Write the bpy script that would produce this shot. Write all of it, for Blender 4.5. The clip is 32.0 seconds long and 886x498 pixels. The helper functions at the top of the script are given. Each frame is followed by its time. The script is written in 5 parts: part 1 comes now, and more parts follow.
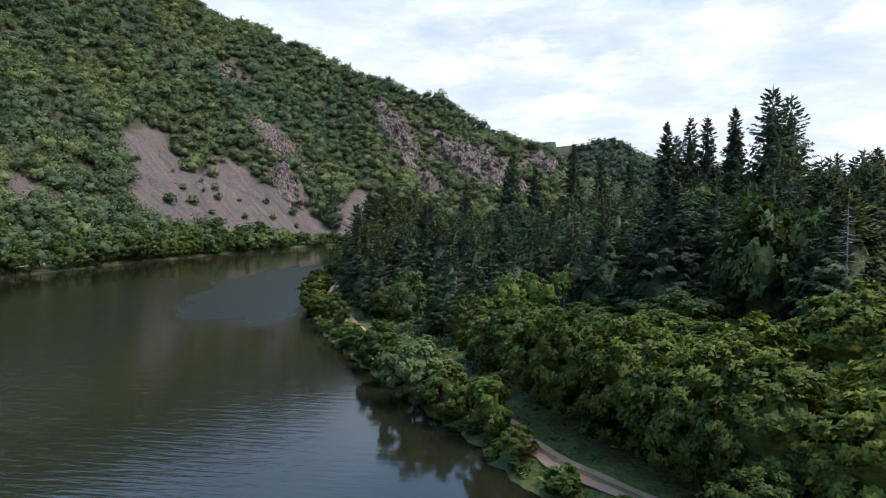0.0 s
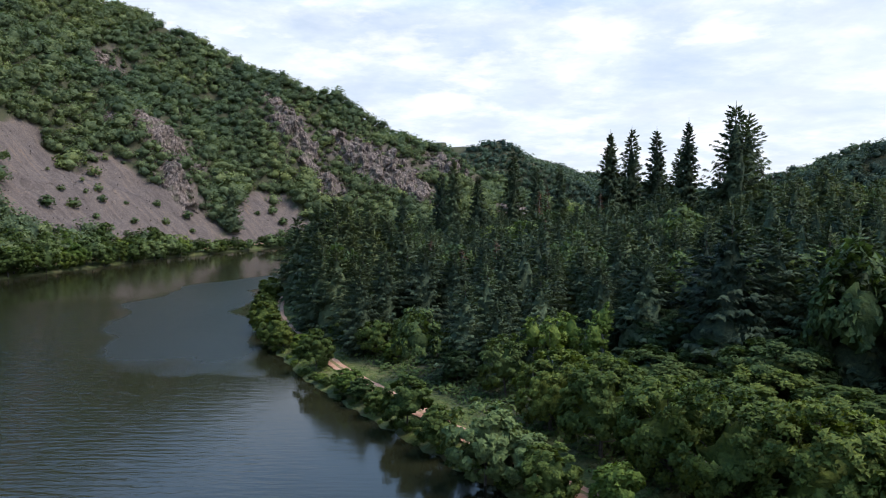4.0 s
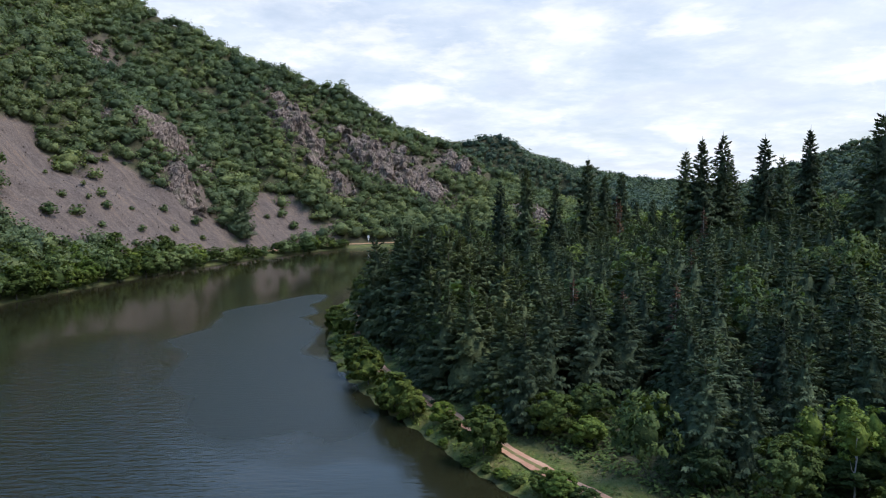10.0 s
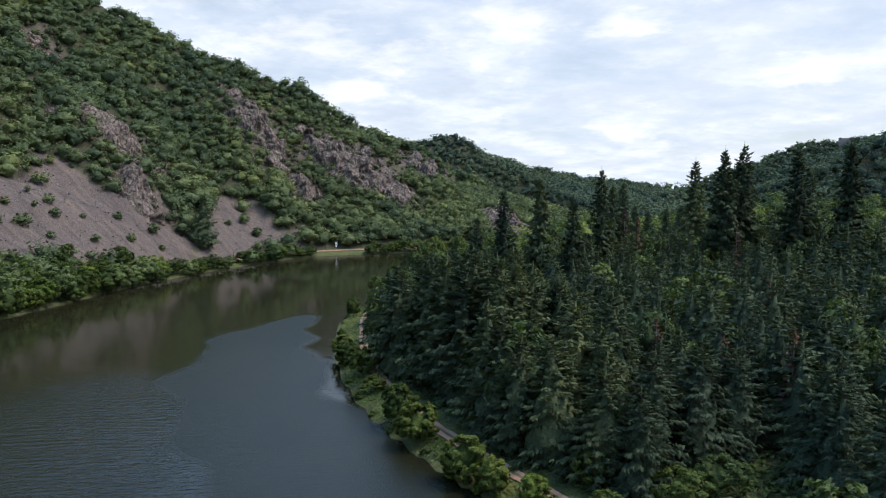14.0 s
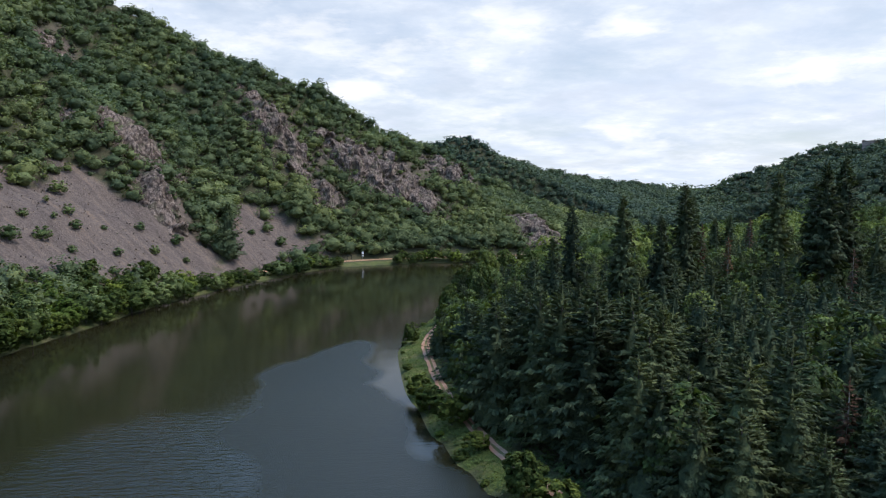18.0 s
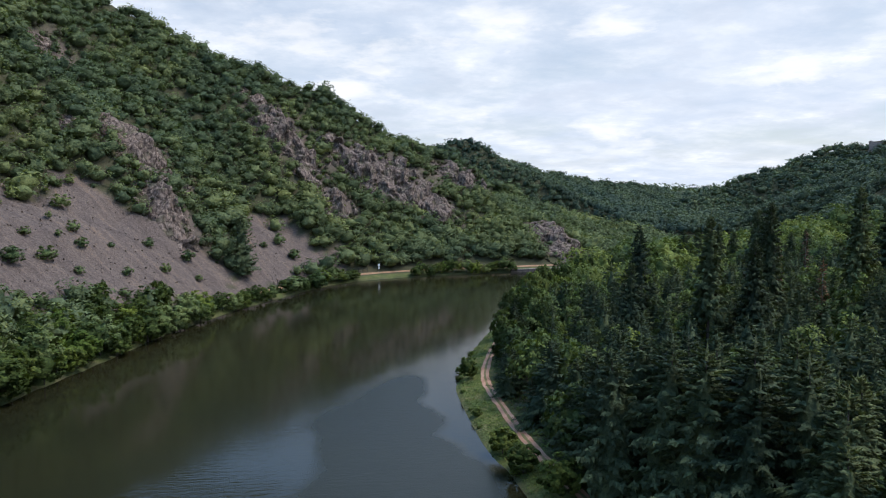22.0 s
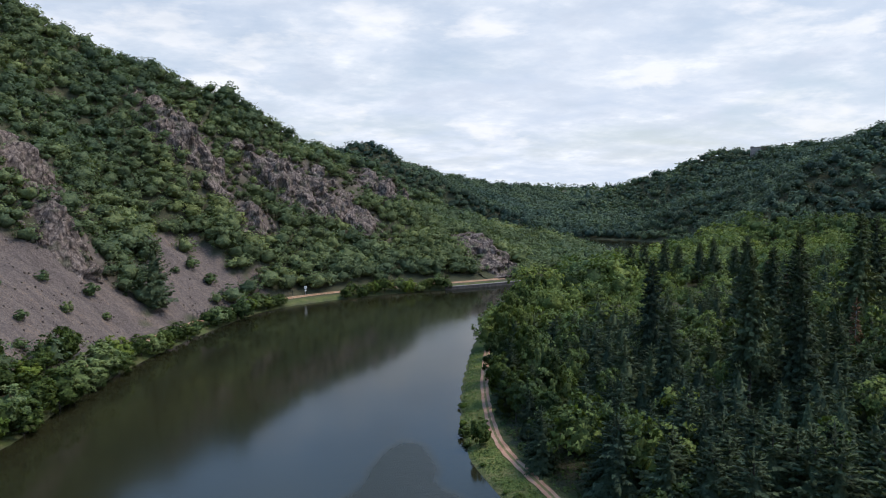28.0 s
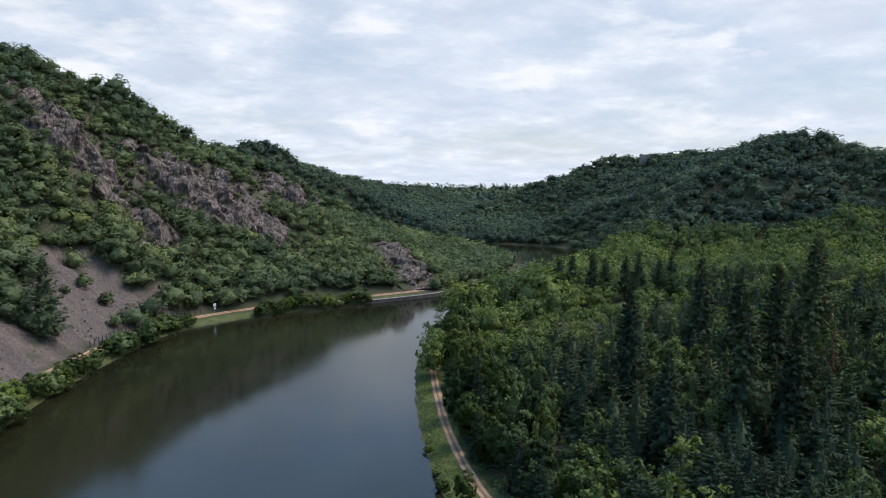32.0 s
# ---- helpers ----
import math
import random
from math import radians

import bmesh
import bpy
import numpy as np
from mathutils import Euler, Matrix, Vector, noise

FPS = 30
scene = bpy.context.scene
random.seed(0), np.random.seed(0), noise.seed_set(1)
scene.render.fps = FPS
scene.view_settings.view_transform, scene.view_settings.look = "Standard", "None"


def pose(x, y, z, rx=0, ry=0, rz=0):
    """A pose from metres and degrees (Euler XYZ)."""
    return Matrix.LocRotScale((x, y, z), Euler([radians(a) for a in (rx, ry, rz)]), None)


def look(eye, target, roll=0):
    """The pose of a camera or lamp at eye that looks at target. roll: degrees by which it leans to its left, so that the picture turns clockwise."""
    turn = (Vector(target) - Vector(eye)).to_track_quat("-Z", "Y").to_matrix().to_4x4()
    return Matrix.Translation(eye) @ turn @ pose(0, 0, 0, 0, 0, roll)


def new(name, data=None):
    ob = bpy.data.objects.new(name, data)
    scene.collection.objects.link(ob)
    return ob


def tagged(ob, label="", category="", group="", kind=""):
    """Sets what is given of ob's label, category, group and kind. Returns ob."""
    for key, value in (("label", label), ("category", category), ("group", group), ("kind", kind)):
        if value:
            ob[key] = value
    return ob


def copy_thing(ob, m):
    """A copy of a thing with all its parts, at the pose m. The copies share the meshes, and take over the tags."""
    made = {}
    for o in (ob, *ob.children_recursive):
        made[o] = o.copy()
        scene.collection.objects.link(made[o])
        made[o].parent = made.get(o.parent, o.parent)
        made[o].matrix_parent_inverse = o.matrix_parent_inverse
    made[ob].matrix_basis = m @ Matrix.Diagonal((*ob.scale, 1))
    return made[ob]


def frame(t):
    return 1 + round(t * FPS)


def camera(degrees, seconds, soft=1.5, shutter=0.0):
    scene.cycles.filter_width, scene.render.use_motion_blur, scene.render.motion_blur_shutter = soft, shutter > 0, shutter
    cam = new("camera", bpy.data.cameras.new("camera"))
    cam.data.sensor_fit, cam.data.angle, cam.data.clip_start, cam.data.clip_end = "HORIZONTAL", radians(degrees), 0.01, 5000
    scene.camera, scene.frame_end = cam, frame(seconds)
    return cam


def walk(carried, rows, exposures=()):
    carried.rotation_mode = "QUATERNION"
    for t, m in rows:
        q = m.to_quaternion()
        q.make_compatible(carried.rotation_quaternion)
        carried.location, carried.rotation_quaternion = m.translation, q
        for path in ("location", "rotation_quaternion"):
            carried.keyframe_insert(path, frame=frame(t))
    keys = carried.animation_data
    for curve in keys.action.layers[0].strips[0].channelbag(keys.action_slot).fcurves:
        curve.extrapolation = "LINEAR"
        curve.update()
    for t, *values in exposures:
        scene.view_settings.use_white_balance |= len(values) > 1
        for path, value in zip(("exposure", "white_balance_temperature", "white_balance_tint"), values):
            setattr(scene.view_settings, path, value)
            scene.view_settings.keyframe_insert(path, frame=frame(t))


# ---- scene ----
cam = camera(64.85, 32.0, soft=1.1, shutter=0.0)
PATH = [
    (0.0, pose(0.00, -0.00, 23.12, 86.26, 0.33, 10.99)),
    (0.5, pose(-2.80, 1.34, 23.69, 86.33, 0.22, 9.33)),
    (1.0, pose(-5.58, 2.69, 24.25, 86.37, 0.10, 7.25)),
    (1.5, pose(-8.35, 4.07, 24.79, 86.35, 0.06, 5.10)),
    (2.0, pose(-11.10, 5.48, 25.32, 86.29, 0.02, 3.73)),
    (2.5, pose(-13.81, 6.93, 25.84, 86.23, -0.08, 2.88)),
    (4.5, pose(-24.25, 13.29, 27.90, 85.92, -0.14, 0.34)),
    (5.0, pose(-26.75, 15.04, 28.42, 85.85, -0.10, -0.00)),
    (6.0, pose(-31.60, 18.72, 29.46, 85.68, -0.01, -0.38)),
    (7.0, pose(-36.33, 22.60, 30.51, 85.58, 0.01, -0.42)),
    (8.0, pose(-40.96, 26.65, 31.55, 85.40, -0.03, -0.48)),
    (9.0, pose(-45.52, 30.82, 32.58, 85.31, -0.04, -0.54)),
    (9.5, pose(-47.78, 32.94, 33.10, 85.30, -0.06, -0.65)),
    (10.0, pose(-50.01, 35.10, 33.61, 85.29, -0.08, -1.33)),
    (10.5, pose(-52.23, 37.27, 34.12, 85.24, -0.09, -2.29)),
    (11.0, pose(-54.43, 39.47, 34.63, 85.25, -0.11, -3.19)),
    (11.5, pose(-56.61, 41.69, 35.15, 85.21, -0.10, -3.95)),
    (12.0, pose(-58.76, 43.92, 35.66, 85.17, -0.18, -4.68)),
    (13.0, pose(-62.99, 48.45, 36.68, 85.12, -0.20, -5.68)),
    (14.0, pose(-67.13, 53.06, 37.71, 85.08, -0.23, -6.13)),
    (14.5, pose(-69.16, 55.40, 38.23, 85.08, -0.26, -6.24)),
    (16.5, pose(-77.09, 65.05, 40.30, 85.04, -0.23, -6.27)),
    (17.0, pose(-79.03, 67.53, 40.82, 85.04, -0.28, -6.26)),
    (18.0, pose(-82.86, 72.57, 41.88, 85.04, -0.25, -6.18)),
    (19.0, pose(-86.65, 77.65, 42.95, 85.02, -0.18, -6.37)),
    (19.5, pose(-88.54, 80.20, 43.50, 85.02, -0.17, -7.19)),
    (20.0, pose(-90.43, 82.74, 44.06, 85.01, -0.15, -7.26)),
    (21.0, pose(-94.20, 87.79, 45.20, 85.01, -0.05, -7.25)),
    (22.0, pose(-97.96, 92.82, 46.38, 85.03, 0.09, -7.24)),
    (23.0, pose(-101.68, 97.83, 47.60, 85.04, 0.14, -7.81)),
    (23.5, pose(-103.53, 100.33, 48.22, 85.08, 0.06, -9.49)),
    (24.0, pose(-105.35, 102.83, 48.84, 85.07, 0.08, -11.45)),
    (24.5, pose(-107.16, 105.33, 49.48, 85.02, 0.21, -12.81)),
    (26.5, pose(-114.14, 115.40, 52.08, 84.95, 0.38, -14.36)),
    (27.0, pose(-115.82, 117.94, 52.74, 84.93, 0.38, -15.33)),
    (28.0, pose(-119.07, 123.10, 54.08, 84.84, 0.36, -17.01)),
    (28.5, pose(-120.65, 125.71, 54.75, 84.81, 0.29, -18.40)),
    (29.0, pose(-122.18, 128.35, 55.43, 84.76, 0.27, -19.89)),
    (29.5, pose(-123.69, 131.00, 56.11, 84.77, 0.19, -21.14)),
    (30.0, pose(-125.17, 133.67, 56.79, 84.75, 0.05, -22.73)),
    (30.5, pose(-126.62, 136.36, 57.48, 84.73, -0.10, -23.87)),
    (31.0, pose(-128.05, 139.06, 58.18, 84.72, -0.23, -24.69)),
    (31.5, pose(-129.46, 141.77, 58.88, 84.69, -0.37, -25.54)),
    (32.0, pose(-130.86, 144.49, 59.58, 84.69, -0.43, -26.46)),
]
walk(cam, PATH, exposures=[(0, 0.27, 6250, 12), (6, 0.21, 6250, 12), (14, 0.13, 6250, 12), (24, 0.02, 6250, 12), (28, -0.03, 6250, 12), (32, -0.06, 6250, 12)])

# ---- shape of the land ----
LEFT_SHORE = [(-150, -900), (-165, 0), (-178, 120), (-182, 190), (-175, 245), (-166, 285), (-158, 322), (-143, 365), (-122, 408),
              (-103, 437), (-72, 455), (-31, 466), (5, 471), (38, 480), (70, 508), (112, 537), (146, 575), (150, 622),
              (95, 676), (0, 712), (-120, 742), (-400, 765), (-2600, 860)]
LEFT_CREST = [170, 180, 212, 216, 214, 206, 197, 186, 180, 172, 157, 134, 109, 87, 62, 43, 30, 30, 53, 104, 170, 201, 215]
LEFT_STEEP = [1, 1, 1, 1, 1, 1, 1, 1, 1, 1, 0.95, 0.78, 0.66, 0.54, 0.46, 0.38, 0.32, 0.32, 0.42, 0.68, 1, 1, 1]
RIGHT_SHORE = [(420, -900), (120, -100), (44, 10), (18, 34), (-4, 56), (-9, 65), (-17, 76), (-24, 86), (-34, 101), (-43, 115), (-51, 131),
               (-59, 147), (-66, 165), (-71, 185), (-74, 207), (-75, 230), (-74, 253), (-67, 279), (-55, 311), (-33, 358),
               (0, 398), (48, 434), (116, 474), (186, 533), (242, 604), (268, 672), (235, 742), (150, 792), (20, 818),
               (-150, 838), (-500, 860), (-2600, 960)]
RIDGE_FAR = [(-600, 960, 150), (-150, 905, 135), (-6, 900, 120), (44, 950, 98), (100, 995, 78), (160, 1040, 64), (300, 1200, 52), (440, 1380, 48), (525, 1470, 46), (575, 1540, 20), (900, 1900, 0)]
RIDGE_RIGHT = [(255, 1010, 0), (300, 980, 16), (355, 948, 36), (412, 910, 66), (440, 890, 82), (482, 858, 92), (500, 760, 95), (440, 640, 90), (390, 530, 102), (388, 450, 76),
               (415, 300, 80), (440, 100, 95), (560, -300, 100)]
RIDGE_DISTANT = [(-900, 2700, 60), (300, 2700, 38), (900, 2500, 40), (1500, 2300, 44), (2600, 1700, 60)]


def curve_points(points, step):
    """Points at about that step along a smooth line through the given ones, with the position along the list."""
    p = np.array(points, float)
    out, index = [], []
    for i in range(len(p) - 1):
        a, b, c, d = p[max(i - 1, 0)], p[i], p[i + 1], p[min(i + 2, len(p) - 1)]
        n = max(2, int(min(np.linalg.norm((c - b)[:2]) / step, 40)))
        for u in np.arange(n) / n:
            t1, t2 = (c - a) * 0.45, (d - b) * 0.45
            out.append((2 * u**3 - 3 * u**2 + 1) * b + (u**3 - 2 * u**2 + u) * t1 + (3 * u**2 - 2 * u**3) * c + (u**3 - u**2) * t2)
            index.append(i + u)
    return np.array(out + [p[-1]]), np.array(index + [len(p) - 1.0])


def distance_to(line, x, y):
    """Signed distance to a line (positive on its left side) and the fractional number of the nearest place on it."""
    best = np.full(x.shape, 1e18)
    side, place = np.ones(x.shape), np.zeros(x.shape)
    for i in range(len(line) - 1):
        (ax, ay), (bx, by) = line[i][:2], line[i + 1][:2]
        ex, ey = bx - ax, by - ay
        u = np.clip(((x - ax) * ex + (y - ay) * ey) / (ex * ex + ey * ey), 0, 1)
        d = (x - ax - u * ex) ** 2 + (y - ay - u * ey) ** 2
        near = d < best
        best = np.where(near, d, best)
        place = np.where(near, i + u, place)
        side = np.where(near, np.sign(ex * (y - ay) - ey * (x - ax)), side)
    return np.sqrt(best) * np.where(side == 0, 1, side), place


def soft_min(a, b, k):
    return -k * np.logaddexp(-a / k, -b / k)


def soft_max(a, b, k):
    return k * np.logaddexp(a / k, b / k)


def ridge_height(ridge, x, y, slope):
    line = np.array(ridge, float)
    d, place = distance_to(line, x, y)
    return np.interp(place, np.arange(len(line)), line[:, 2]) - slope * np.abs(d)


def waves(x, y, size, seed):
    """A cheap smooth noise of about -1 to 1."""
    r = np.random.RandomState(seed)
    z = np.zeros(x.shape)
    for k in range(7):
        a, f, p = r.uniform(0, 6.28), r.uniform(0.6, 1.9) * 6.28 / size, r.uniform(0, 6.28)
        z += np.sin((x * np.cos(a) + y * np.sin(a)) * f + p + 1.3 * np.sin((y * np.cos(a) - x * np.sin(a)) * f * 0.7 + p * 2))
    return z / 3.2


LEFT_LINE, LEFT_AT = curve_points(LEFT_SHORE, 9)
RIGHT_LINE, RIGHT_AT = curve_points(RIGHT_SHORE, 5)


def left_place(x, y):
    """Distance inland from the left shore, and the place along it."""
    d, i = distance_to(LEFT_LINE, x, y)
    return d, np.interp(i, np.arange(len(LEFT_AT)), LEFT_AT)


def right_place(x, y):
    d, i = distance_to(RIGHT_LINE, x, y)
    return -d, np.interp(i, np.arange(len(RIGHT_AT)), RIGHT_AT)


# spurs and gullies of the steep bank: x, y, radius, height
SPURS = [(-205, 432, 17, 17), (-180, 415, 13, 11), (-148, 535, 26, 14), (-108, 500, 11, 7), (-95, 545, 22, 9), (-62, 548, 22, 9), (-20, 566, 20, 6),
         (26, 522, 14, 9), (-236, 372, 26, -7), (-150, 468, 22, -7), (-265, 430, 30, 9), (-188, 505, 26, -6), (-255, 330, 25, 5)]


def ground(x, y):
    """The height of the land, of the river bed where there is water, and the distances to both shores."""
    x, y = np.asarray(x, float), np.asarray(y, float)
    dl, sl = left_place(x, y)
    dr, sr = right_place(x, y)
    n = np.arange(len(LEFT_SHORE))
    a = np.maximum(dl, 0)
    up = np.interp(a, [0, 1.2, 4, 8, 12, 16, 45, 80, 130, 190, 400], [0.0, 0.9, 1.5, 2.1, 2.6, 5, 28, 53, 97, 158, 340])
    low = np.minimum(up, 2.6)
    up = low + (up - low) * np.interp(sl, n, LEFT_STEEP)
    left = soft_min(up, np.interp(sl, n, LEFT_CREST) + 0.02 * a, 5.0)
    rough = np.clip((a - 14) / 40, 0, 1)
    left = left + rough * (2.2 * waves(x, y, 60, 3) + 0.9 * waves(x, y, 22, 4))
    for sx, sy, r, h in SPURS:
        left = left + h * np.exp(-((x - sx) ** 2 + (y - sy) ** 2) / r**2)
    b = np.maximum(dr, 0)
    flat = np.interp(b, [0, 1.0, 3, 8, 14, 40, 130, 400, 2000], [0.0, 0.8, 1.3, 1.7, 2.4, 6, 14, 16, 22])
    flat = flat + np.clip((b - 12) / 30, 0, 1) * 1.2 * waves(x, y, 70, 5)
    flat = flat + 6 * np.exp(-((x - 75) ** 2 + (y - 165) ** 2) / 60**2)
    hill = np.maximum(ridge_height(RIDGE_RIGHT, x, y, 0.43), ridge_height(RIDGE_FAR, x, y, 0.4)) + 4 * waves(x, y, 120, 6)
    hill = np.minimum(hill, 0.85 * (b - 4))
    right = np.where(hill > flat, hill, flat) + 4.0 * np.exp(-np.abs(hill - flat) / 6.0) * np.clip((b - 20) / 30, 0, 1)
    far = np.clip((np.hypot(x, y) - 1600) / 700, 0, 1) * np.maximum(ridge_height(RIDGE_DISTANT, x, y, 0.12), 0)
    z = np.where(dl > 0, left, np.where(dr > 0, right, -np.minimum(0.25 * np.minimum(-dl, -dr), 3.0) - 0.05))
    return np.where((dl > 0) | (dr > 0), np.maximum(z, far), z), dl, dr, sl, sr

# ---- light and air ----
SUN_HEIGHT, SUN_TURN = 59.0, 98.0  # degrees above the horizon; compass turn of the light


def nodes_of(material):
    material.use_nodes = True
    tree = material.node_tree
    tree.nodes.clear()
    return tree


def add(tree, kind, **values):
    node = tree.nodes.new(kind)
    for key, value in values.items():
        if key in node.inputs:
            node.inputs[key].default_value = value
    return node


def link(tree, a, b):
    tree.links.new(a, b)


def mathnode(tree, op, a, b=None, clamp=False):
    node = tree.nodes.new("ShaderNodeMath")
    node.operation, node.use_clamp = op, clamp
    for slot, value in ((0, a), (1, b)):
        if value is None:
            continue
        if isinstance(value, (int, float)):
            node.inputs[slot].default_value = value
        else:
            link(tree, value, node.inputs[slot])
    return node.outputs[0]


def ramp(tree, source, stops):
    node = tree.nodes.new("ShaderNodeValToRGB")
    while len(node.color_ramp.elements) < len(stops):
        node.color_ramp.elements.new(0.5)
    for element, (at, colour) in zip(node.color_ramp.elements, stops):
        element.position = at
        element.color = (*colour, 1) if len(colour) == 3 else colour
    link(tree, source, node.inputs[0])
    return node.outputs[0]


def noise_at(tree, vector, scale, detail=4.0, rough=0.55, distortion=0.0):
    node = add(tree, "ShaderNodeTexNoise", Scale=scale, Detail=detail, Roughness=rough, Distortion=distortion)
    if vector is not None:
        link(tree, vector, node.inputs["Vector"])
    return node.outputs[0]


def mix_colour(tree, factor, a, b, blend="MIX"):
    node = tree.nodes.new("ShaderNodeMix")
    node.data_type, node.blend_type = "RGBA", blend
    for slot, value in ((0, factor), (6, a), (7, b)):
        if isinstance(value, (int, float)):
            node.inputs[slot].default_value = value
        elif isinstance(value, tuple):
            node.inputs[slot].default_value = (*value, 1)
        else:
            link(tree, value, node.inputs[slot])
    return node.outputs[2]


world = bpy.data.worlds.new("sky")
scene.world = world
tree = nodes_of(world)
sky = tree.nodes.new("ShaderNodeTexSky")
sky.sky_type, sky.sun_disc = "NISHITA", False
sky.sun_elevation, sky.sun_rotation = radians(SUN_HEIGHT), radians(SUN_TURN)
sky.air_density, sky.dust_density = 1.2, 0.6
where = tree.nodes.new("ShaderNodeTexCoord")
split = tree.nodes.new("ShaderNodeSeparateXYZ")
link(tree, where.outputs["Generated"], split.inputs[0])
rise = mathnode(tree, "ADD", mathnode(tree, "MAXIMUM", split.outputs[2], 0.0), 0.17)
flat = tree.nodes.new("ShaderNodeCombineXYZ")
link(tree, mathnode(tree, "DIVIDE", split.outputs[0], rise), flat.inputs[0])
link(tree, mathnode(tree, "DIVIDE", split.outputs[1], rise), flat.inputs[1])
link(tree, mathnode(tree, "MULTIPLY", split.outputs[2], 1.5), flat.inputs[2])
broad = noise_at(tree, flat.outputs[0], 1.0, 7.0, 0.6, 0.3)
puffs = noise_at(tree, flat.outputs[0], 3.0, 7.0, 0.6, 0.1)
cover = mathnode(tree, "ADD", mathnode(tree, "MULTIPLY", broad, 0.7), mathnode(tree, "MULTIPLY", puffs, 0.3))
veil = ramp(tree, cover, [(0.30, (0.5, 0.5, 0.5)), (0.54, (1, 1, 1))])
cloud = ramp(tree, puffs, [(0.3, (6.5, 7.2, 8.2)), (0.47, (7.2, 7.75, 8.5)), (0.6, (8.2, 8.55, 9.0)), (0.68, (9.4, 9.5, 9.7))])
haze = mathnode(tree, "MAXIMUM", veil, ramp(tree, split.outputs[2], [(0.02, (1, 1, 1)), (0.12, (0, 0, 0))]))
overhead = ramp(tree, split.outputs[2], [(0.27, (1, 1, 1)), (0.5, (0.7, 0.7, 0.7))])
haze = mathnode(tree, "MULTIPLY", haze, overhead)
high = ramp(tree, split.outputs[2], [(0.25, (0.96, 0.98, 1)), (0.36, (0.66, 1.02, 1.5)), (0.6, (0.5, 0.98, 1.65))])
cloud = mix_colour(tree, 1.0, cloud, high, "MULTIPLY")
lengthen = add(tree, "ShaderNodeMapping")
lengthen.inputs["Scale"].default_value = (1.0, 1.0, 3.2)
link(tree, where.outputs["Generated"], lengthen.inputs[0])
heaps = noise_at(tree, lengthen.outputs[0], 6.5, 6.0, 0.58, 0.15)
low_down = ramp(tree, split.outputs[2], [(0.03, (0, 0, 0)), (0.07, (1, 1, 1)), (0.22, (1, 1, 1)), (0.4, (0.25, 0.25, 0.25))])
cloud = mix_colour(tree, mathnode(tree, "MULTIPLY", ramp(tree, heaps, [(0.36, (0.75, 0.75, 0.75)), (0.48, (0, 0, 0))]), low_down), cloud, (6.3, 6.95, 7.9))
cloud = mix_colour(tree, mathnode(tree, "MULTIPLY", ramp(tree, heaps, [(0.56, (0, 0, 0)), (0.66, (1, 1, 1))]), low_down), cloud, (9.1, 9.25, 9.45))
facing = tree.nodes.new("ShaderNodeVectorMath")
facing.operation = "DOT_PRODUCT"
link(tree, where.outputs["Generated"], facing.inputs[0])
facing.inputs[1].default_value = (math.sin(radians(SUN_TURN)) * math.cos(radians(SUN_HEIGHT)), math.cos(radians(SUN_TURN)) * math.cos(radians(SUN_HEIGHT)), math.sin(radians(SUN_HEIGHT)))
glow = mathnode(tree, "POWER", mathnode(tree, "MAXIMUM", facing.outputs["Value"], 0.0), 14.0)
cloud = mix_colour(tree, glow, cloud, (13.0, 13.0, 12.8))
colour = mix_colour(tree, haze, sky.outputs[0], cloud)
background = add(tree, "ShaderNodeBackground", Strength=0.108)
link(tree, colour, background.inputs[0])
link(tree, background.outputs[0], tree.nodes.new("ShaderNodeOutputWorld").inputs[0])

sun = new("sun", bpy.data.lights.new("sun", "SUN"))
sun.data.energy, sun.data.angle, sun.data.color = 3.3, radians(28), (1.0, 0.96, 0.89)
toward = Vector((math.sin(radians(SUN_TURN)) * math.cos(radians(SUN_HEIGHT)), math.cos(radians(SUN_TURN)) * math.cos(radians(SUN_HEIGHT)), math.sin(radians(SUN_HEIGHT))))
sun.matrix_world = look(toward * 300, (0, 0, 0))


# ---- materials ----
def surface(name, rough=0.8, spec=0.3):
    m = bpy.data.materials.new(name)
    tree = nodes_of(m)
    shader = add(tree, "ShaderNodeBsdfPrincipled", Roughness=rough)
    shader.inputs["Specular IOR Level"].default_value = spec
    link(tree, shader.outputs[0], tree.nodes.new("ShaderNodeOutputMaterial").inputs[0])
    place = tree.nodes.new("ShaderNodeNewGeometry").outputs["Position"]
    return m, tree, shader, place


def bump(tree, shader, height, strength, distance):
    node = add(tree, "ShaderNodeBump", Strength=strength, Distance=distance)
    link(tree, height, node.inputs["Height"])
    link(tree, node.outputs[0], shader.inputs["Normal"])


def attribute(tree, name):
    node = tree.nodes.new("ShaderNodeAttribute")
    node.attribute_name = name
    return node.outputs["Fac"]


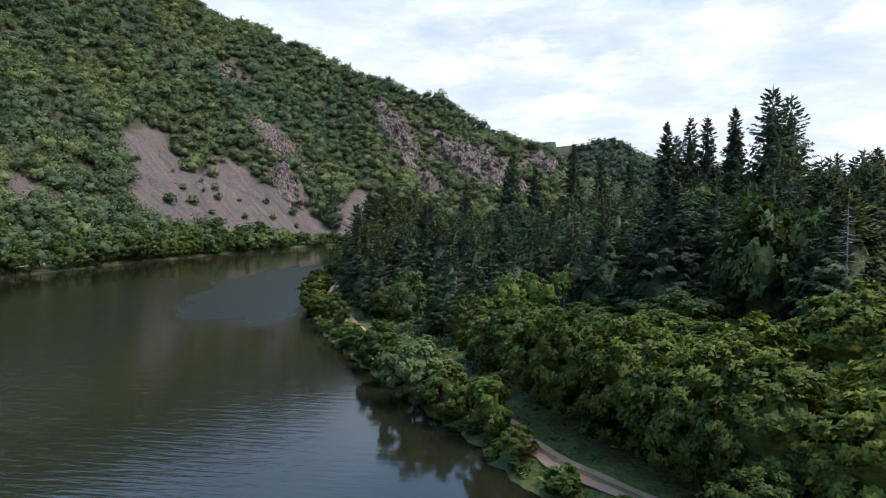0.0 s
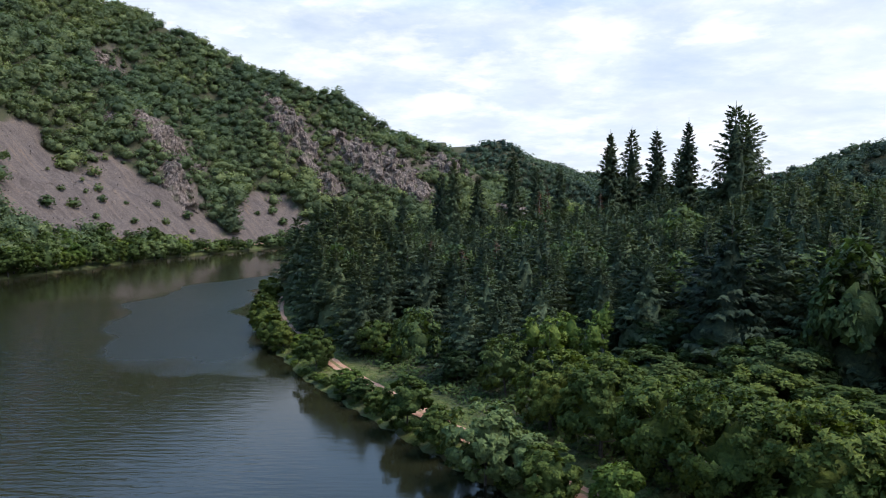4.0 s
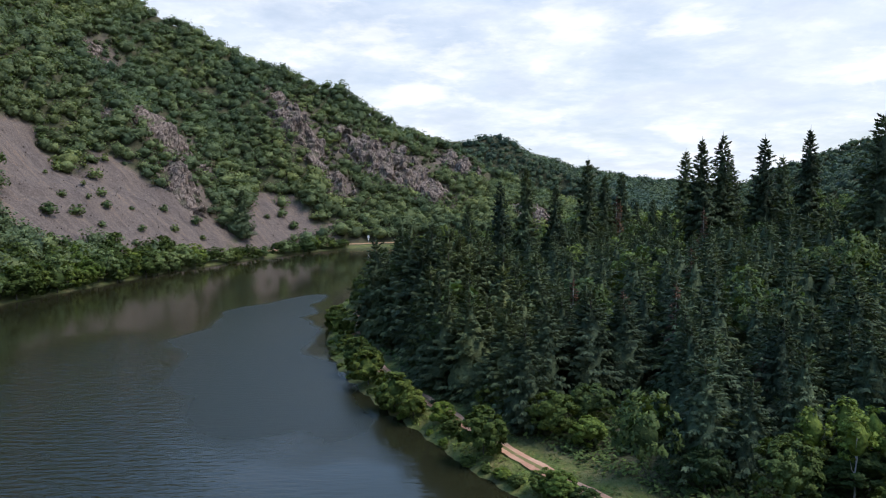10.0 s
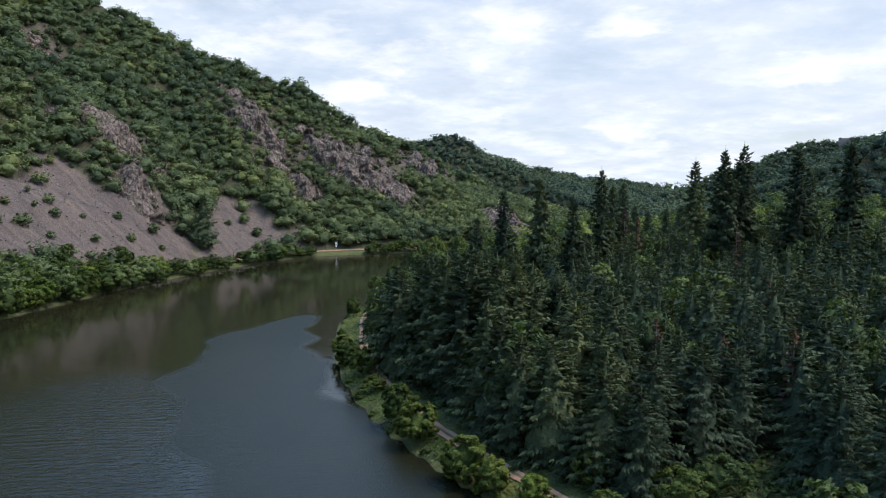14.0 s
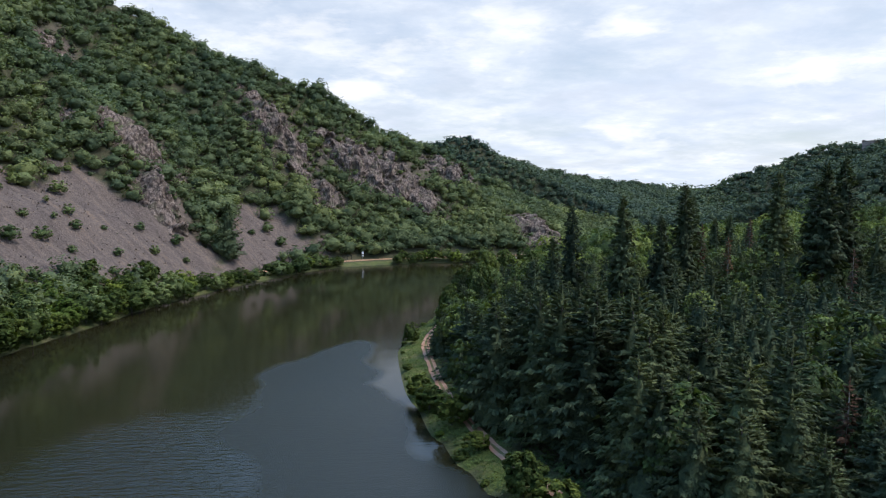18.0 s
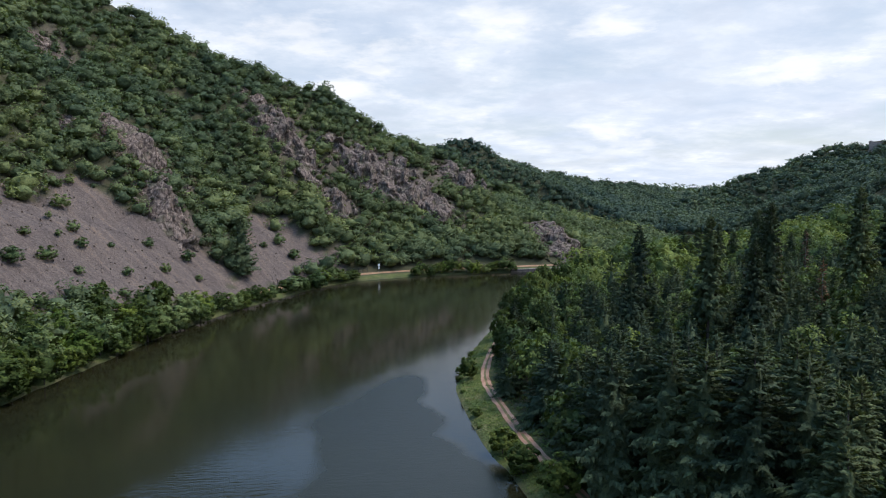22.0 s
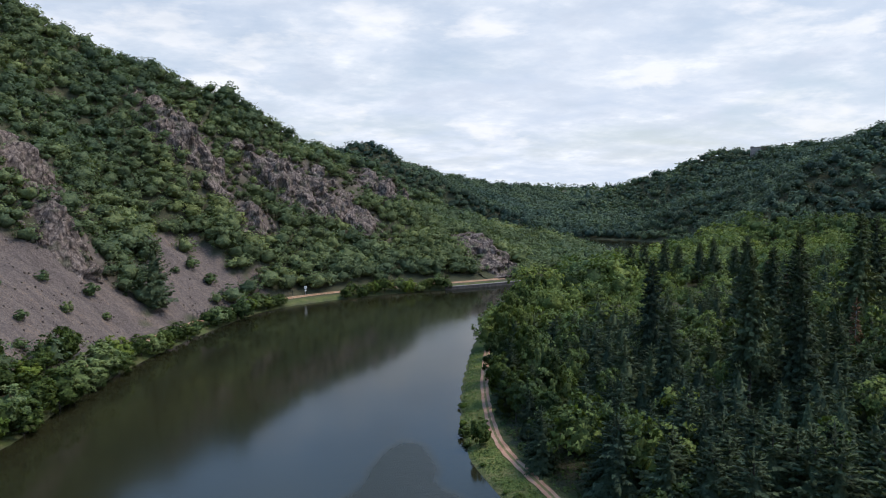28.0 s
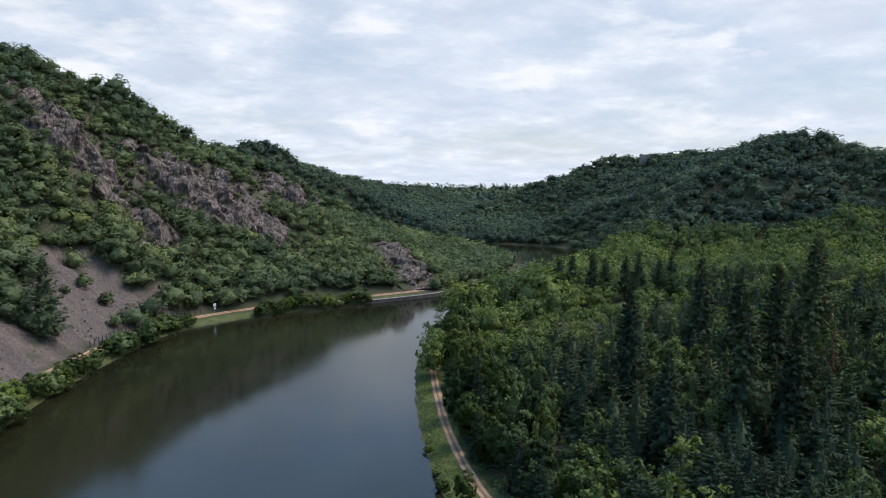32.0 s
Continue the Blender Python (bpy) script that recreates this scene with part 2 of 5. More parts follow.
def leaf_material(name, dark, mid, light, through_leaf=0.3, shared=False, patch=0.02, sprig=2.2):
    """Leaves: tint from tree to tree (the object's own random, or the stored tint of joined woods), and from leaf to leaf."""
    m = bpy.data.materials.new(name)
    tree = nodes_of(m)
    geometry = tree.nodes.new("ShaderNodeNewGeometry")
    if shared:
        own = attribute(tree, "tint")
    else:
        own = tree.nodes.new("ShaderNodeObjectInfo").outputs["Random"]
    leaf = geometry.outputs["Random Per Island"]
    value = mathnode(tree, "ADD", mathnode(tree, "MULTIPLY", own, 0.62), mathnode(tree, "MULTIPLY", leaf, 0.38))
    colour = ramp(tree, value, [(0.12, dark), (0.5, mid), (0.9, light)])
    wide = noise_at(tree, geometry.outputs["Position"], patch, 3.0)
    colour = mix_colour(tree, 1.0, colour, ramp(tree, wide, [(0.35, (0.75, 0.83, 0.92)), (0.65, (1.2, 1.13, 0.95))]), "MULTIPLY")
    grain = noise_at(tree, geometry.outputs["Position"], sprig, 3.0, 0.65)
    colour = mix_colour(tree, 1.0, colour, ramp(tree, grain, [(0.32, (0.62, 0.64, 0.68)), (0.5, (1, 1, 1)), (0.68, (1.4, 1.34, 1.2))]), "MULTIPLY")
    diffuse = add(tree, "ShaderNodeBsdfPrincipled", Roughness=0.6)
    bump(tree, diffuse, grain, 0.8, 0.5 / sprig)
    diffuse.inputs["Specular IOR Level"].default_value = 0.07
    glow = tree.nodes.new("ShaderNodeBsdfTranslucent")
    link(tree, colour, diffuse.inputs[0])
    link(tree, mix_colour(tree, 1.0, colour, (1.0, 1.1, 0.5), "MULTIPLY"), glow.inputs[0])
    mixer = add(tree, "ShaderNodeMixShader", Fac=through_leaf)
    link(tree, diffuse.outputs[0], mixer.inputs[1])
    link(tree, glow.outputs[0], mixer.inputs[2])
    link(tree, mixer.outputs[0], tree.nodes.new("ShaderNodeOutputMaterial").inputs[0])
    return m


SPRUCE = leaf_material("spruce_needles", (0.046, 0.064, 0.041), (0.08, 0.106, 0.062), (0.132, 0.162, 0.084), 0.26)
SPRUCE_FAR = leaf_material("spruce_wood_needles", (0.049, 0.068, 0.043), (0.085, 0.112, 0.065), (0.138, 0.168, 0.086), 0.26, True)
BROAD = leaf_material("broad_leaves", (0.046, 0.07, 0.024), (0.082, 0.114, 0.033), (0.155, 0.185, 0.045), 0.32)
DARK_BROAD = leaf_material("shaded_leaves", (0.042, 0.066, 0.028), (0.072, 0.104, 0.038), (0.125, 0.16, 0.05), 0.32)
WILLOW = leaf_material("willow_leaves", (0.092, 0.13, 0.054), (0.142, 0.185, 0.076), (0.215, 0.258, 0.11), 0.25)
LIME = leaf_material("fresh_leaves", (0.085, 0.128, 0.028), (0.125, 0.172, 0.038), (0.19, 0.235, 0.054), 0.33)
WOOD_LEAVES = leaf_material("oak_wood_leaves", (0.084, 0.112, 0.062), (0.13, 0.164, 0.082), (0.205, 0.235, 0.098), 0.28, True, 0.012, 1.5)
MIXED_LEAVES = leaf_material("mixed_wood_leaves", (0.055, 0.083, 0.036), (0.1, 0.138, 0.05), (0.18, 0.222, 0.066), 0.28, True, 0.03, 1.2)
# bluer and darker than the nearer woods: distance haze put into the leaf colour
HAZED_RIDGE_LEAVES = leaf_material("hazed_ridge_leaves", (0.05, 0.074, 0.056), (0.084, 0.117, 0.08), (0.14, 0.178, 0.1), 0.2, True, 0.008, 0.5)
DRY = leaf_material("dry_heath_twigs", (0.05, 0.045, 0.03), (0.07, 0.068, 0.04), (0.1, 0.095, 0.05), 0.1, True)
DEAD = leaf_material("dead_needles", (0.07, 0.04, 0.028), (0.11, 0.06, 0.04), (0.15, 0.09, 0.06), 0.1)

BARK, tree, shader, place = surface("bark", 0.9)
link(tree, ramp(tree, noise_at(tree, place, 3.0), [(0.3, (0.045, 0.035, 0.028)), (0.7, (0.12, 0.1, 0.085))]), shader.inputs[0])
GREYWOOD, tree, shader, place = surface("bare_grey_wood", 0.9)
link(tree, ramp(tree, noise_at(tree, place, 3.0), [(0.3, (0.2, 0.18, 0.16)), (0.7, (0.38, 0.35, 0.31))]), shader.inputs[0])

LAND, tree, shader, place = surface("land", 0.95, 0.15)
fine = noise_at(tree, place, 1.3, 6.0, 0.7)
coarse = noise_at(tree, place, 0.09, 4.0)
floor_colour = ramp(tree, mathnode(tree, "ADD", mathnode(tree, "MULTIPLY", fine, 0.5), mathnode(tree, "MULTIPLY", coarse, 0.5)),
                    [(0.3, (0.04, 0.045, 0.024)), (0.5, (0.07, 0.07, 0.038)), (0.72, (0.11, 0.092, 0.058))])
grass_colour = ramp(tree, mathnode(tree, "ADD", mathnode(tree, "MULTIPLY", fine, 0.4), mathnode(tree, "MULTIPLY", noise_at(tree, place, 0.25), 0.6)),
                    [(0.3, (0.05, 0.075, 0.02)), (0.48, (0.1, 0.125, 0.032)), (0.66, (0.19, 0.165, 0.065))])
fall_line = tree.nodes.new("ShaderNodeCombineXYZ")
link(tree, attribute(tree, "run"), fall_line.inputs[0])
link(tree, mathnode(tree, "MULTIPLY", attribute(tree, "inland"), 0.12), fall_line.inputs[1])
streaks = noise_at(tree, fall_line.outputs[0], 0.28, 6.0, 0.7)
stones = add(tree, "ShaderNodeTexVoronoi", Scale=1.6)
link(tree, place, stones.inputs["Vector"])
scree_colour = ramp(tree, mathnode(tree, "ADD", mathnode(tree, "MULTIPLY", streaks, 0.6), mathnode(tree, "MULTIPLY", fine, 0.4)),
                    [(0.34, (0.066, 0.052, 0.047)), (0.45, (0.115, 0.09, 0.079)), (0.55, (0.158, 0.123, 0.103)), (0.64, (0.2, 0.132, 0.088))])
scree_colour = mix_colour(tree, 0.55, scree_colour, ramp(tree, stones.outputs["Color"], [(0.1, (0.55, 0.53, 0.53)), (0.9, (1.25, 1.22, 1.2))]), "MULTIPLY")
soil_colour = ramp(tree, mathnode(tree, "ADD", mathnode(tree, "MULTIPLY", fine, 0.5), mathnode(tree, "MULTIPLY", streaks, 0.5)),
                   [(0.3, (0.07, 0.055, 0.045)), (0.5, (0.13, 0.1, 0.082)), (0.7, (0.2, 0.155, 0.13))])
colour = mix_colour(tree, attribute(tree, "grass"), floor_colour, grass_colour)
colour = mix_colour(tree, attribute(tree, "soil"), colour, soil_colour)
colour = mix_colour(tree, attribute(tree, "scree"), colour, scree_colour)
link(tree, colour, shader.inputs[0])
bump(tree, shader, mathnode(tree, "ADD", fine, mathnode(tree, "MULTIPLY", stones.outputs[0], 0.6)), 0.9, 0.45)

ROCK, tree, shader, place = surface("crag_rock", 0.9, 0.2)
squeeze = add(tree, "ShaderNodeMapping")
squeeze.inputs["Scale"].default_value = (1.0, 1.0, 0.7)
squeeze.inputs["Rotation"].default_value = (0.25, 0.2, 0)
link(tree, place, squeeze.inputs[0])
grain = noise_at(tree, squeeze.outputs[0], 0.7, 9.0, 0.78)
cracks = add(tree, "ShaderNodeTexVoronoi", Scale=0.32)
cracks.feature = "DISTANCE_TO_EDGE"
link(tree, squeeze.outputs[0], cracks.inputs["Vector"])
colour = ramp(tree, grain, [(0.3, (0.085, 0.065, 0.057)), (0.45, (0.165, 0.126, 0.108)), (0.58, (0.265, 0.208, 0.175)), (0.72, (0.39, 0.315, 0.26))])
# colour multiplied darker along the sunken crack lines
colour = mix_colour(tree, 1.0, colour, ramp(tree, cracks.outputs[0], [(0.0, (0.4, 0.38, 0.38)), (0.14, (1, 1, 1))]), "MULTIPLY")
tall = add(tree, "ShaderNodeMapping")
tall.inputs["Scale"].default_value = (1.0, 1.0, 0.22)
tall.inputs["Rotation"].default_value = (0.2, -0.3, 0)
link(tree, place, tall.inputs[0])
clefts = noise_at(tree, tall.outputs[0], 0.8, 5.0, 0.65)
# darker again where the upright clefts sink, paler on the ribs between
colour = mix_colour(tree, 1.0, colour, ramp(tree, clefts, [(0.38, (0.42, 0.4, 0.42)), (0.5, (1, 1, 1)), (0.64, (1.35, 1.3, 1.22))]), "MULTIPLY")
moss = ramp(tree, noise_at(tree, place, 0.2, 4.0), [(0.52, (0, 0, 0)), (0.66, (1, 1, 1))])
colour = mix_colour(tree, mathnode(tree, "MULTIPLY", moss, 0.55), colour, (0.08, 0.085, 0.045))
link(tree, colour, shader.inputs[0])
bump(tree, shader, mathnode(tree, "ADD", mathnode(tree, "ADD", grain, cracks.outputs[0]), clefts), 1.0, 0.8)

TRACK, tree, shader, place = surface("gravel_track", 0.95, 0.1)
fine = noise_at(tree, place, 6.0, 4.0, 0.7)
worn = noise_at(tree, place, 0.4)
colour = ramp(tree, mathnode(tree, "ADD", mathnode(tree, "MULTIPLY", fine, 0.4), mathnode(tree, "MULTIPLY", worn, 0.6)),
              [(0.3, (0.3, 0.145, 0.09)), (0.5, (0.44, 0.242, 0.16)), (0.7, (0.55, 0.36, 0.26))])
weeds = mathnode(tree, "ADD", ramp(tree, attribute(tree, "middle"), [(0.1, (1, 1, 1)), (0.2, (0, 0, 0)), (0.4, (0, 0, 0)), (0.5, (0.9, 0.9, 0.9))]), mathnode(tree, "MULTIPLY", mathnode(tree, "SUBTRACT", noise_at(tree, place, 0.9), 0.5), 1.8))
colour = mix_colour(tree, ramp(tree, weeds, [(0.55, (0, 0, 0)), (0.9, (0.8, 0.8, 0.8))]), colour, (0.1, 0.125, 0.04))
link(tree, colour, shader.inputs[0])
bump(tree, shader, fine, 0.6, 0.05)

WATER, tree, shader, place = surface("river_water", 0.06, 0.5)
shader.inputs["IOR"].default_value = 1.333
murk = noise_at(tree, place, 0.012, 3.0)
link(tree, ramp(tree, murk, [(0.35, (0.013, 0.014, 0.007)), (0.65, (0.021, 0.02, 0.009))]), shader.inputs[0])
turned = add(tree, "ShaderNodeMapping")
turned.inputs["Rotation"].default_value = (0, 0, radians(-8))
turned.inputs["Scale"].default_value = (0.3, 1.5, 1.0)
link(tree, place, turned.inputs[0])
ripple = noise_at(tree, turned.outputs[0], 0.85, 3.0, 0.55)
swell = noise_at(tree, turned.outputs[0], 0.16, 2.0, 0.5)
wind = mathnode(tree, "ADD", attribute(tree, "breeze"), mathnode(tree, "MULTIPLY", mathnode(tree, "SUBTRACT", noise_at(tree, place, 0.06, 5.0, 0.6), 0.5), 0.7))
wind = ramp(tree, wind, [(0.36, (0, 0, 0)), (0.66, (1, 1, 1))])
gusts = ramp(tree, noise_at(tree, place, 0.014, 3.0, 0.5, 0.6), [(0.45, (0.1, 0.1, 0.1)), (0.62, (1, 1, 1))])
rough_water = mathnode(tree, "ADD", mathnode(tree, "MULTIPLY", wind, 0.2), mathnode(tree, "MULTIPLY", gusts, 0.03))
link(tree, mathnode(tree, "ADD", rough_water, 0.085), shader.inputs["Roughness"])
rippled = mathnode(tree, "ADD", mathnode(tree, "MULTIPLY", gusts, 0.14), mathnode(tree, "MULTIPLY", attribute(tree, "ripples"), 2.6))
height = mathnode(tree, "ADD", mathnode(tree, "MULTIPLY", ripple, rippled), mathnode(tree, "MULTIPLY", swell, 0.1))
height = mathnode(tree, "ADD", height, mathnode(tree, "MULTIPLY", mathnode(tree, "MULTIPLY", noise_at(tree, place, 4.0, 2.0), wind), 0.7))
bump(tree, shader, height, 0.4, 0.2)

WALL_STONE, tree, shader, place = surface("quay_stone", 0.9)
link(tree, ramp(tree, noise_at(tree, place, 0.9, 5.0), [(0.3, (0.2, 0.16, 0.14)), (0.7, (0.42, 0.35, 0.31))]), shader.inputs[0])
DARK_STONE, tree, shader, place = surface("dark_wall_stone", 0.9)
link(tree, ramp(tree, noise_at(tree, place, 0.9, 5.0), [(0.3, (0.08, 0.065, 0.058)), (0.7, (0.2, 0.16, 0.14))]), shader.inputs[0])
WHITE, tree, shader, place = surface("white_paint", 0.5)
link(tree, ramp(tree, noise_at(tree, place, 3.0), [(0.3, (0.7, 0.7, 0.68)), (0.7, (0.82, 0.82, 0.8))]), shader.inputs[0])
STEEL, tree, shader, place = surface("grey_steel", 0.5)
link(tree, ramp(tree, noise_at(tree, place, 3.0), [(0.3, (0.2, 0.2, 0.2)), (0.7, (0.32, 0.32, 0.32))]), shader.inputs[0])
BLACK, tree, shader, place = surface("dark_paint", 0.5)
link(tree, ramp(tree, noise_at(tree, place, 3.0), [(0.3, (0.02, 0.02, 0.02)), (0.7, (0.04, 0.04, 0.04))]), shader.inputs[0])


# ---- building helpers ----
def mesh_of(name, verts, faces, material, smooth=False, normals=None, **fields):
    """A mesh from arrays of corners and three- or four-cornered faces, with number fields on the corners."""
    verts, faces = np.asarray(verts, np.float32), np.asarray(faces, np.int32)
    me = bpy.data.meshes.new(name)
    k = faces.shape[1]
    me.vertices.add(len(verts))
    me.vertices.foreach_set("co", verts.ravel())
    me.loops.add(faces.size)
    me.loops.foreach_set("vertex_index", faces.ravel())
    me.polygons.add(len(faces))
    me.polygons.foreach_set("loop_start", np.arange(0, faces.size, k, dtype=np.int32))
    me.update(calc_edges=True)
    if smooth:
        me.polygons.foreach_set("use_smooth", np.ones(len(faces), bool))
    for key, values in fields.items():
        me.attributes.new(key, "FLOAT", "POINT").data.foreach_set("value", np.asarray(values, np.float32))
    if normals is not None:
        me.polygons.foreach_set("use_smooth", np.ones(len(faces), bool))
        me.attributes.new("custom_normal", "FLOAT_VECTOR", "POINT").data.foreach_set("vector", np.asarray(normals, np.float32).ravel())
    me.materials.append(material)
    return me


def part(name, me, parent, label=""):
    ob = new(name, me)
    ob.parent = parent
    if label:
        tagged(ob, label)
    return ob


def bmesh_data(name, bm, material, smooth=False):
    me = bpy.data.meshes.new(name)
    for f in bm.faces:
        f.smooth = smooth
    bm.to_mesh(me)
    bm.free()
    me.materials.append(material)
    return me


def joined(pieces):
    """Several (verts, faces) as one."""
    verts, faces, n = [], [], 0
    for v, f in pieces:
        verts.append(np.asarray(v, float))
        faces.append(np.asarray(f, int) + n)
        n += len(v)
    return np.concatenate(verts), np.concatenate(faces)


def tube(points, radii, sides=6):
    """A tapered tube along points, in triangles."""
    points = np.array(points, float)
    rings = []
    for i, (p, r) in enumerate(zip(points, radii)):
        d = points[min(i + 1, len(points) - 1)] - points[max(i - 1, 0)]
        d = d / (np.linalg.norm(d) + 1e-9)
        a = np.cross(d, (0.31, 0.95, 0.1))
        a /= np.linalg.norm(a)
        b = np.cross(d, a)
        turn = np.arange(sides) * 2 * np.pi / sides
        rings.append(p + r * (np.cos(turn)[:, None] * a + np.sin(turn)[:, None] * b))
    f = []
    for i in range(len(points) - 1):
        for j in range(sides):
            k = (j + 1) % sides
            p, q, r, s = i * sides + j, i * sides + k, (i + 1) * sides + k, (i + 1) * sides + j
            f += [(p, q, r), (p, r, s)]
    return np.concatenate(rings), np.array(f)


def leaves(rng, centres, outward, size, droop=0.0, plain=False):
    """A small folded diamond leaf (or tuft of leaves) at each centre, facing roughly outward."""
    n = len(centres)
    normal = outward + rng.normal(0, 0.55, (n, 3))
    normal[:, 2] += 0.35
    normal /= np.linalg.norm(normal, axis=1)[:, None]
    a = np.cross(normal, rng.normal(0, 1, (n, 3)))
    a /= np.linalg.norm(a, axis=1)[:, None] + 1e-9
    b = np.cross(normal, a)
    s = size * rng.uniform(0.6, 1.35, n)[:, None]
    if plain:
        v = np.stack([centres - a * s * 0.55 - b * s * 0.35, centres + a * s * 0.55 - b * s * 0.35, centres + b * s * 0.65], 1)
        return v.reshape(-1, 3), np.arange(n * 3).reshape(-1, 3)
    v = np.stack([centres - a * s * 0.62, centres - b * s * 0.36 - normal * s * 0.12, centres + a * s * 0.62 - (0, 0, droop), centres + b * s * 0.36 - normal * s * 0.12], 1)
    f = np.arange(n)[:, None] * 4
    return v.reshape(-1, 3), np.concatenate([f + (0, 1, 2), f + (0, 2, 3)])


def core_blob(rng, centre, radius, rings=4, sides=7):
    """A rough closed lump: the dark inside of a crown."""
    v = [centre + radius * np.array((0, 0, -1.0))]
    for i in range(1, rings):
        a = np.pi * i / rings
        for j in range(sides):
            t = 2 * np.pi * (j + 0.5 * i) / sides
            v.append(centre + radius * rng.uniform(0.75, 1.15) * np.array((np.sin(a) * np.cos(t), np.sin(a) * np.sin(t), -np.cos(a))))
    v.append(centre + radius * np.array((0, 0, 1.0)))
    f = []
    for j in range(sides):
        k = (j + 1) % sides
        f.append((0, 1 + k, 1 + j))
        for i in range(rings - 2):
            p, q = 1 + i * sides, 1 + (i + 1) * sides
            f += [(p + j, p + k, q + k), (p + j, q + k, q + j)]
        f.append((1 + (rings - 2) * sides + j, 1 + (rings - 2) * sides + k, len(v) - 1))
    return np.array(v), np.array(f)


def billow(centres, radii, middle, wide, half, rings, sides):
    """One closed billowing surface over a cluster of round clumps, with its normals."""
    up = np.cos(np.linspace(0.12, np.pi - 0.25, rings))
    v = []
    for i, c in enumerate(up):
        turn = 2 * np.pi * (np.arange(sides) + 0.5 * (i % 2)) / sides
        v.append(np.stack([np.sqrt(1 - c * c) * np.cos(turn), np.sqrt(1 - c * c) * np.sin(turn), np.full(sides, c)], 1))
    d = np.concatenate(v + [np.array([(0, 0, 1.0), (0, 0, -1.0)])])
    q = centres - middle
    b = d @ q.T
    inner = b * b - (q ** 2).sum(1)[None] + radii[None] ** 2
    reach = np.where(inner > 0, b + np.sqrt(np.maximum(inner, 0)), 0).max(1)
    whole = 1 / np.sqrt((d[:, 0] ** 2 + d[:, 1] ** 2) / wide ** 2 + d[:, 2] ** 2 / half ** 2)
    reach = np.minimum(np.maximum(reach, 0.62 * whole), 0.92 * whole)
    f = []
    for i in range(rings - 1):
        for j in range(sides):
            k = (j + 1) % sides
            p, q_, r, s = i * sides + j, i * sides + k, (i + 1) * sides + k, (i + 1) * sides + j
            f += [(p, r, q_), (p, s, r)] if i % 2 == 0 else [(p, s, q_), (q_, s, r)]
    top, end = rings * sides, (rings - 1) * sides
    for j in range(sides):
        k = (j + 1) % sides
        f += [(top, j, k), (top + 1, end + k, end + j)]
    v, f = middle + d * reach[:, None], np.array(f)
    face = np.cross(v[f[:, 1]] - v[f[:, 0]], v[f[:, 2]] - v[f[:, 0]])
    n = np.zeros(v.shape)
    for k in range(3):
        np.add.at(n, f[:, k], face)
    n /= np.linalg.norm(n, axis=1)[:, None] + 1e-9
    return v, f, n


def broad_crown(seed, height, radius, clumps, per_clump, leaf, low=0.12, core=(11, 16), plain=False, inside_share=0.84, under=-0.75, soft=0.75):
    """The crown of a broad-leaved tree or bush: clumps of leaves with gaps and an uneven outline, over a dark inside. Returns crown arrays and clump centres."""
    rng = np.random.RandomState(seed)
    base, mid = height * low, height * (0.5 + low / 2)
    half = (height - base) / 2
    centres = []
    lobes = rng.normal(0, 1, (6, 3))
    lobes /= np.linalg.norm(lobes, axis=1)[:, None]
    power = rng.uniform(-0.4, 0.4, 6)
    while len(centres) < clumps:
        d = rng.normal(0, 1, 3)
        d /= np.linalg.norm(d)
        if d[2] < under:
            continue
        swell = 1 + sum(p * max(0, d @ l) ** 3 for p, l in zip(power, lobes))
        r = 0.92 * swell * rng.uniform(0.7, 1.0) ** 0.6
        centres.append(np.array((0, 0, mid)) + d * r * (radius, radius, half * (1.0 if d[2] > 0 else 0.95)))
    centres = np.array(centres)
    pieces, rounded = [], []
    spread = radius * 1.15 / clumps ** 0.38
    puffs = spread * rng.uniform(0.35, 0.6, clumps)
    for c in centres:
        out = (c - (0, 0, mid * 0.8))
        out /= np.linalg.norm(out) + 1e-9
        way = rng.normal(0, 1, (per_clump, 3)) + out * 0.8
        way /= np.linalg.norm(way, axis=1)[:, None]
        p = c + way * spread * rng.uniform(0.35, 0.95, (per_clump, 1)) * (1, 1, 0.8)
        pieces.append(leaves(rng, p, np.tile(out, (per_clump, 1)), leaf, leaf * 0.15, plain))
        puff = (p - c) / spread + out * soft + rng.normal(0, 0.3, p.shape) + (0, 0, 0.15)
        rounded.append(np.repeat(puff / (np.linalg.norm(puff, axis=1)[:, None] + 1e-9), 3 if plain else 4, 0))
    if core:
        v, f, n = billow(centres, puffs, np.array((0, 0, mid)), radius, half, *core)
        pieces.append(((v - (0, 0, mid)) * inside_share + (0, 0, mid), f))
        rounded.append(n)
    return (*joined(pieces), np.concatenate(rounded)), centres


def trunk_and_limbs(seed, height, centres, thick, limbs):
    rng = np.random.RandomState(seed + 7)
    top = height * 0.72
    pts = [np.array((rng.normal(0, 0.02) * height * t, rng.normal(0, 0.02) * height * t, top * t - 0.4 * (1 - t))) for t in np.linspace(0, 1, 6)]
    pieces = [tube(pts, thick * np.array((1.35, 1, 0.85, 0.65, 0.4, 0.15)), 7)]
    for c in centres[:: max(1, len(centres) // limbs)]:
        start = np.array((0, 0, min(c[2] * 0.65, top * 0.85)))
        middle = (start + c) / 2 + (0, 0, -0.04 * height)
        pieces.append(tube([start, middle, c], [thick * 0.38, thick * 0.22, thick * 0.06], 4))
    return joined(pieces)


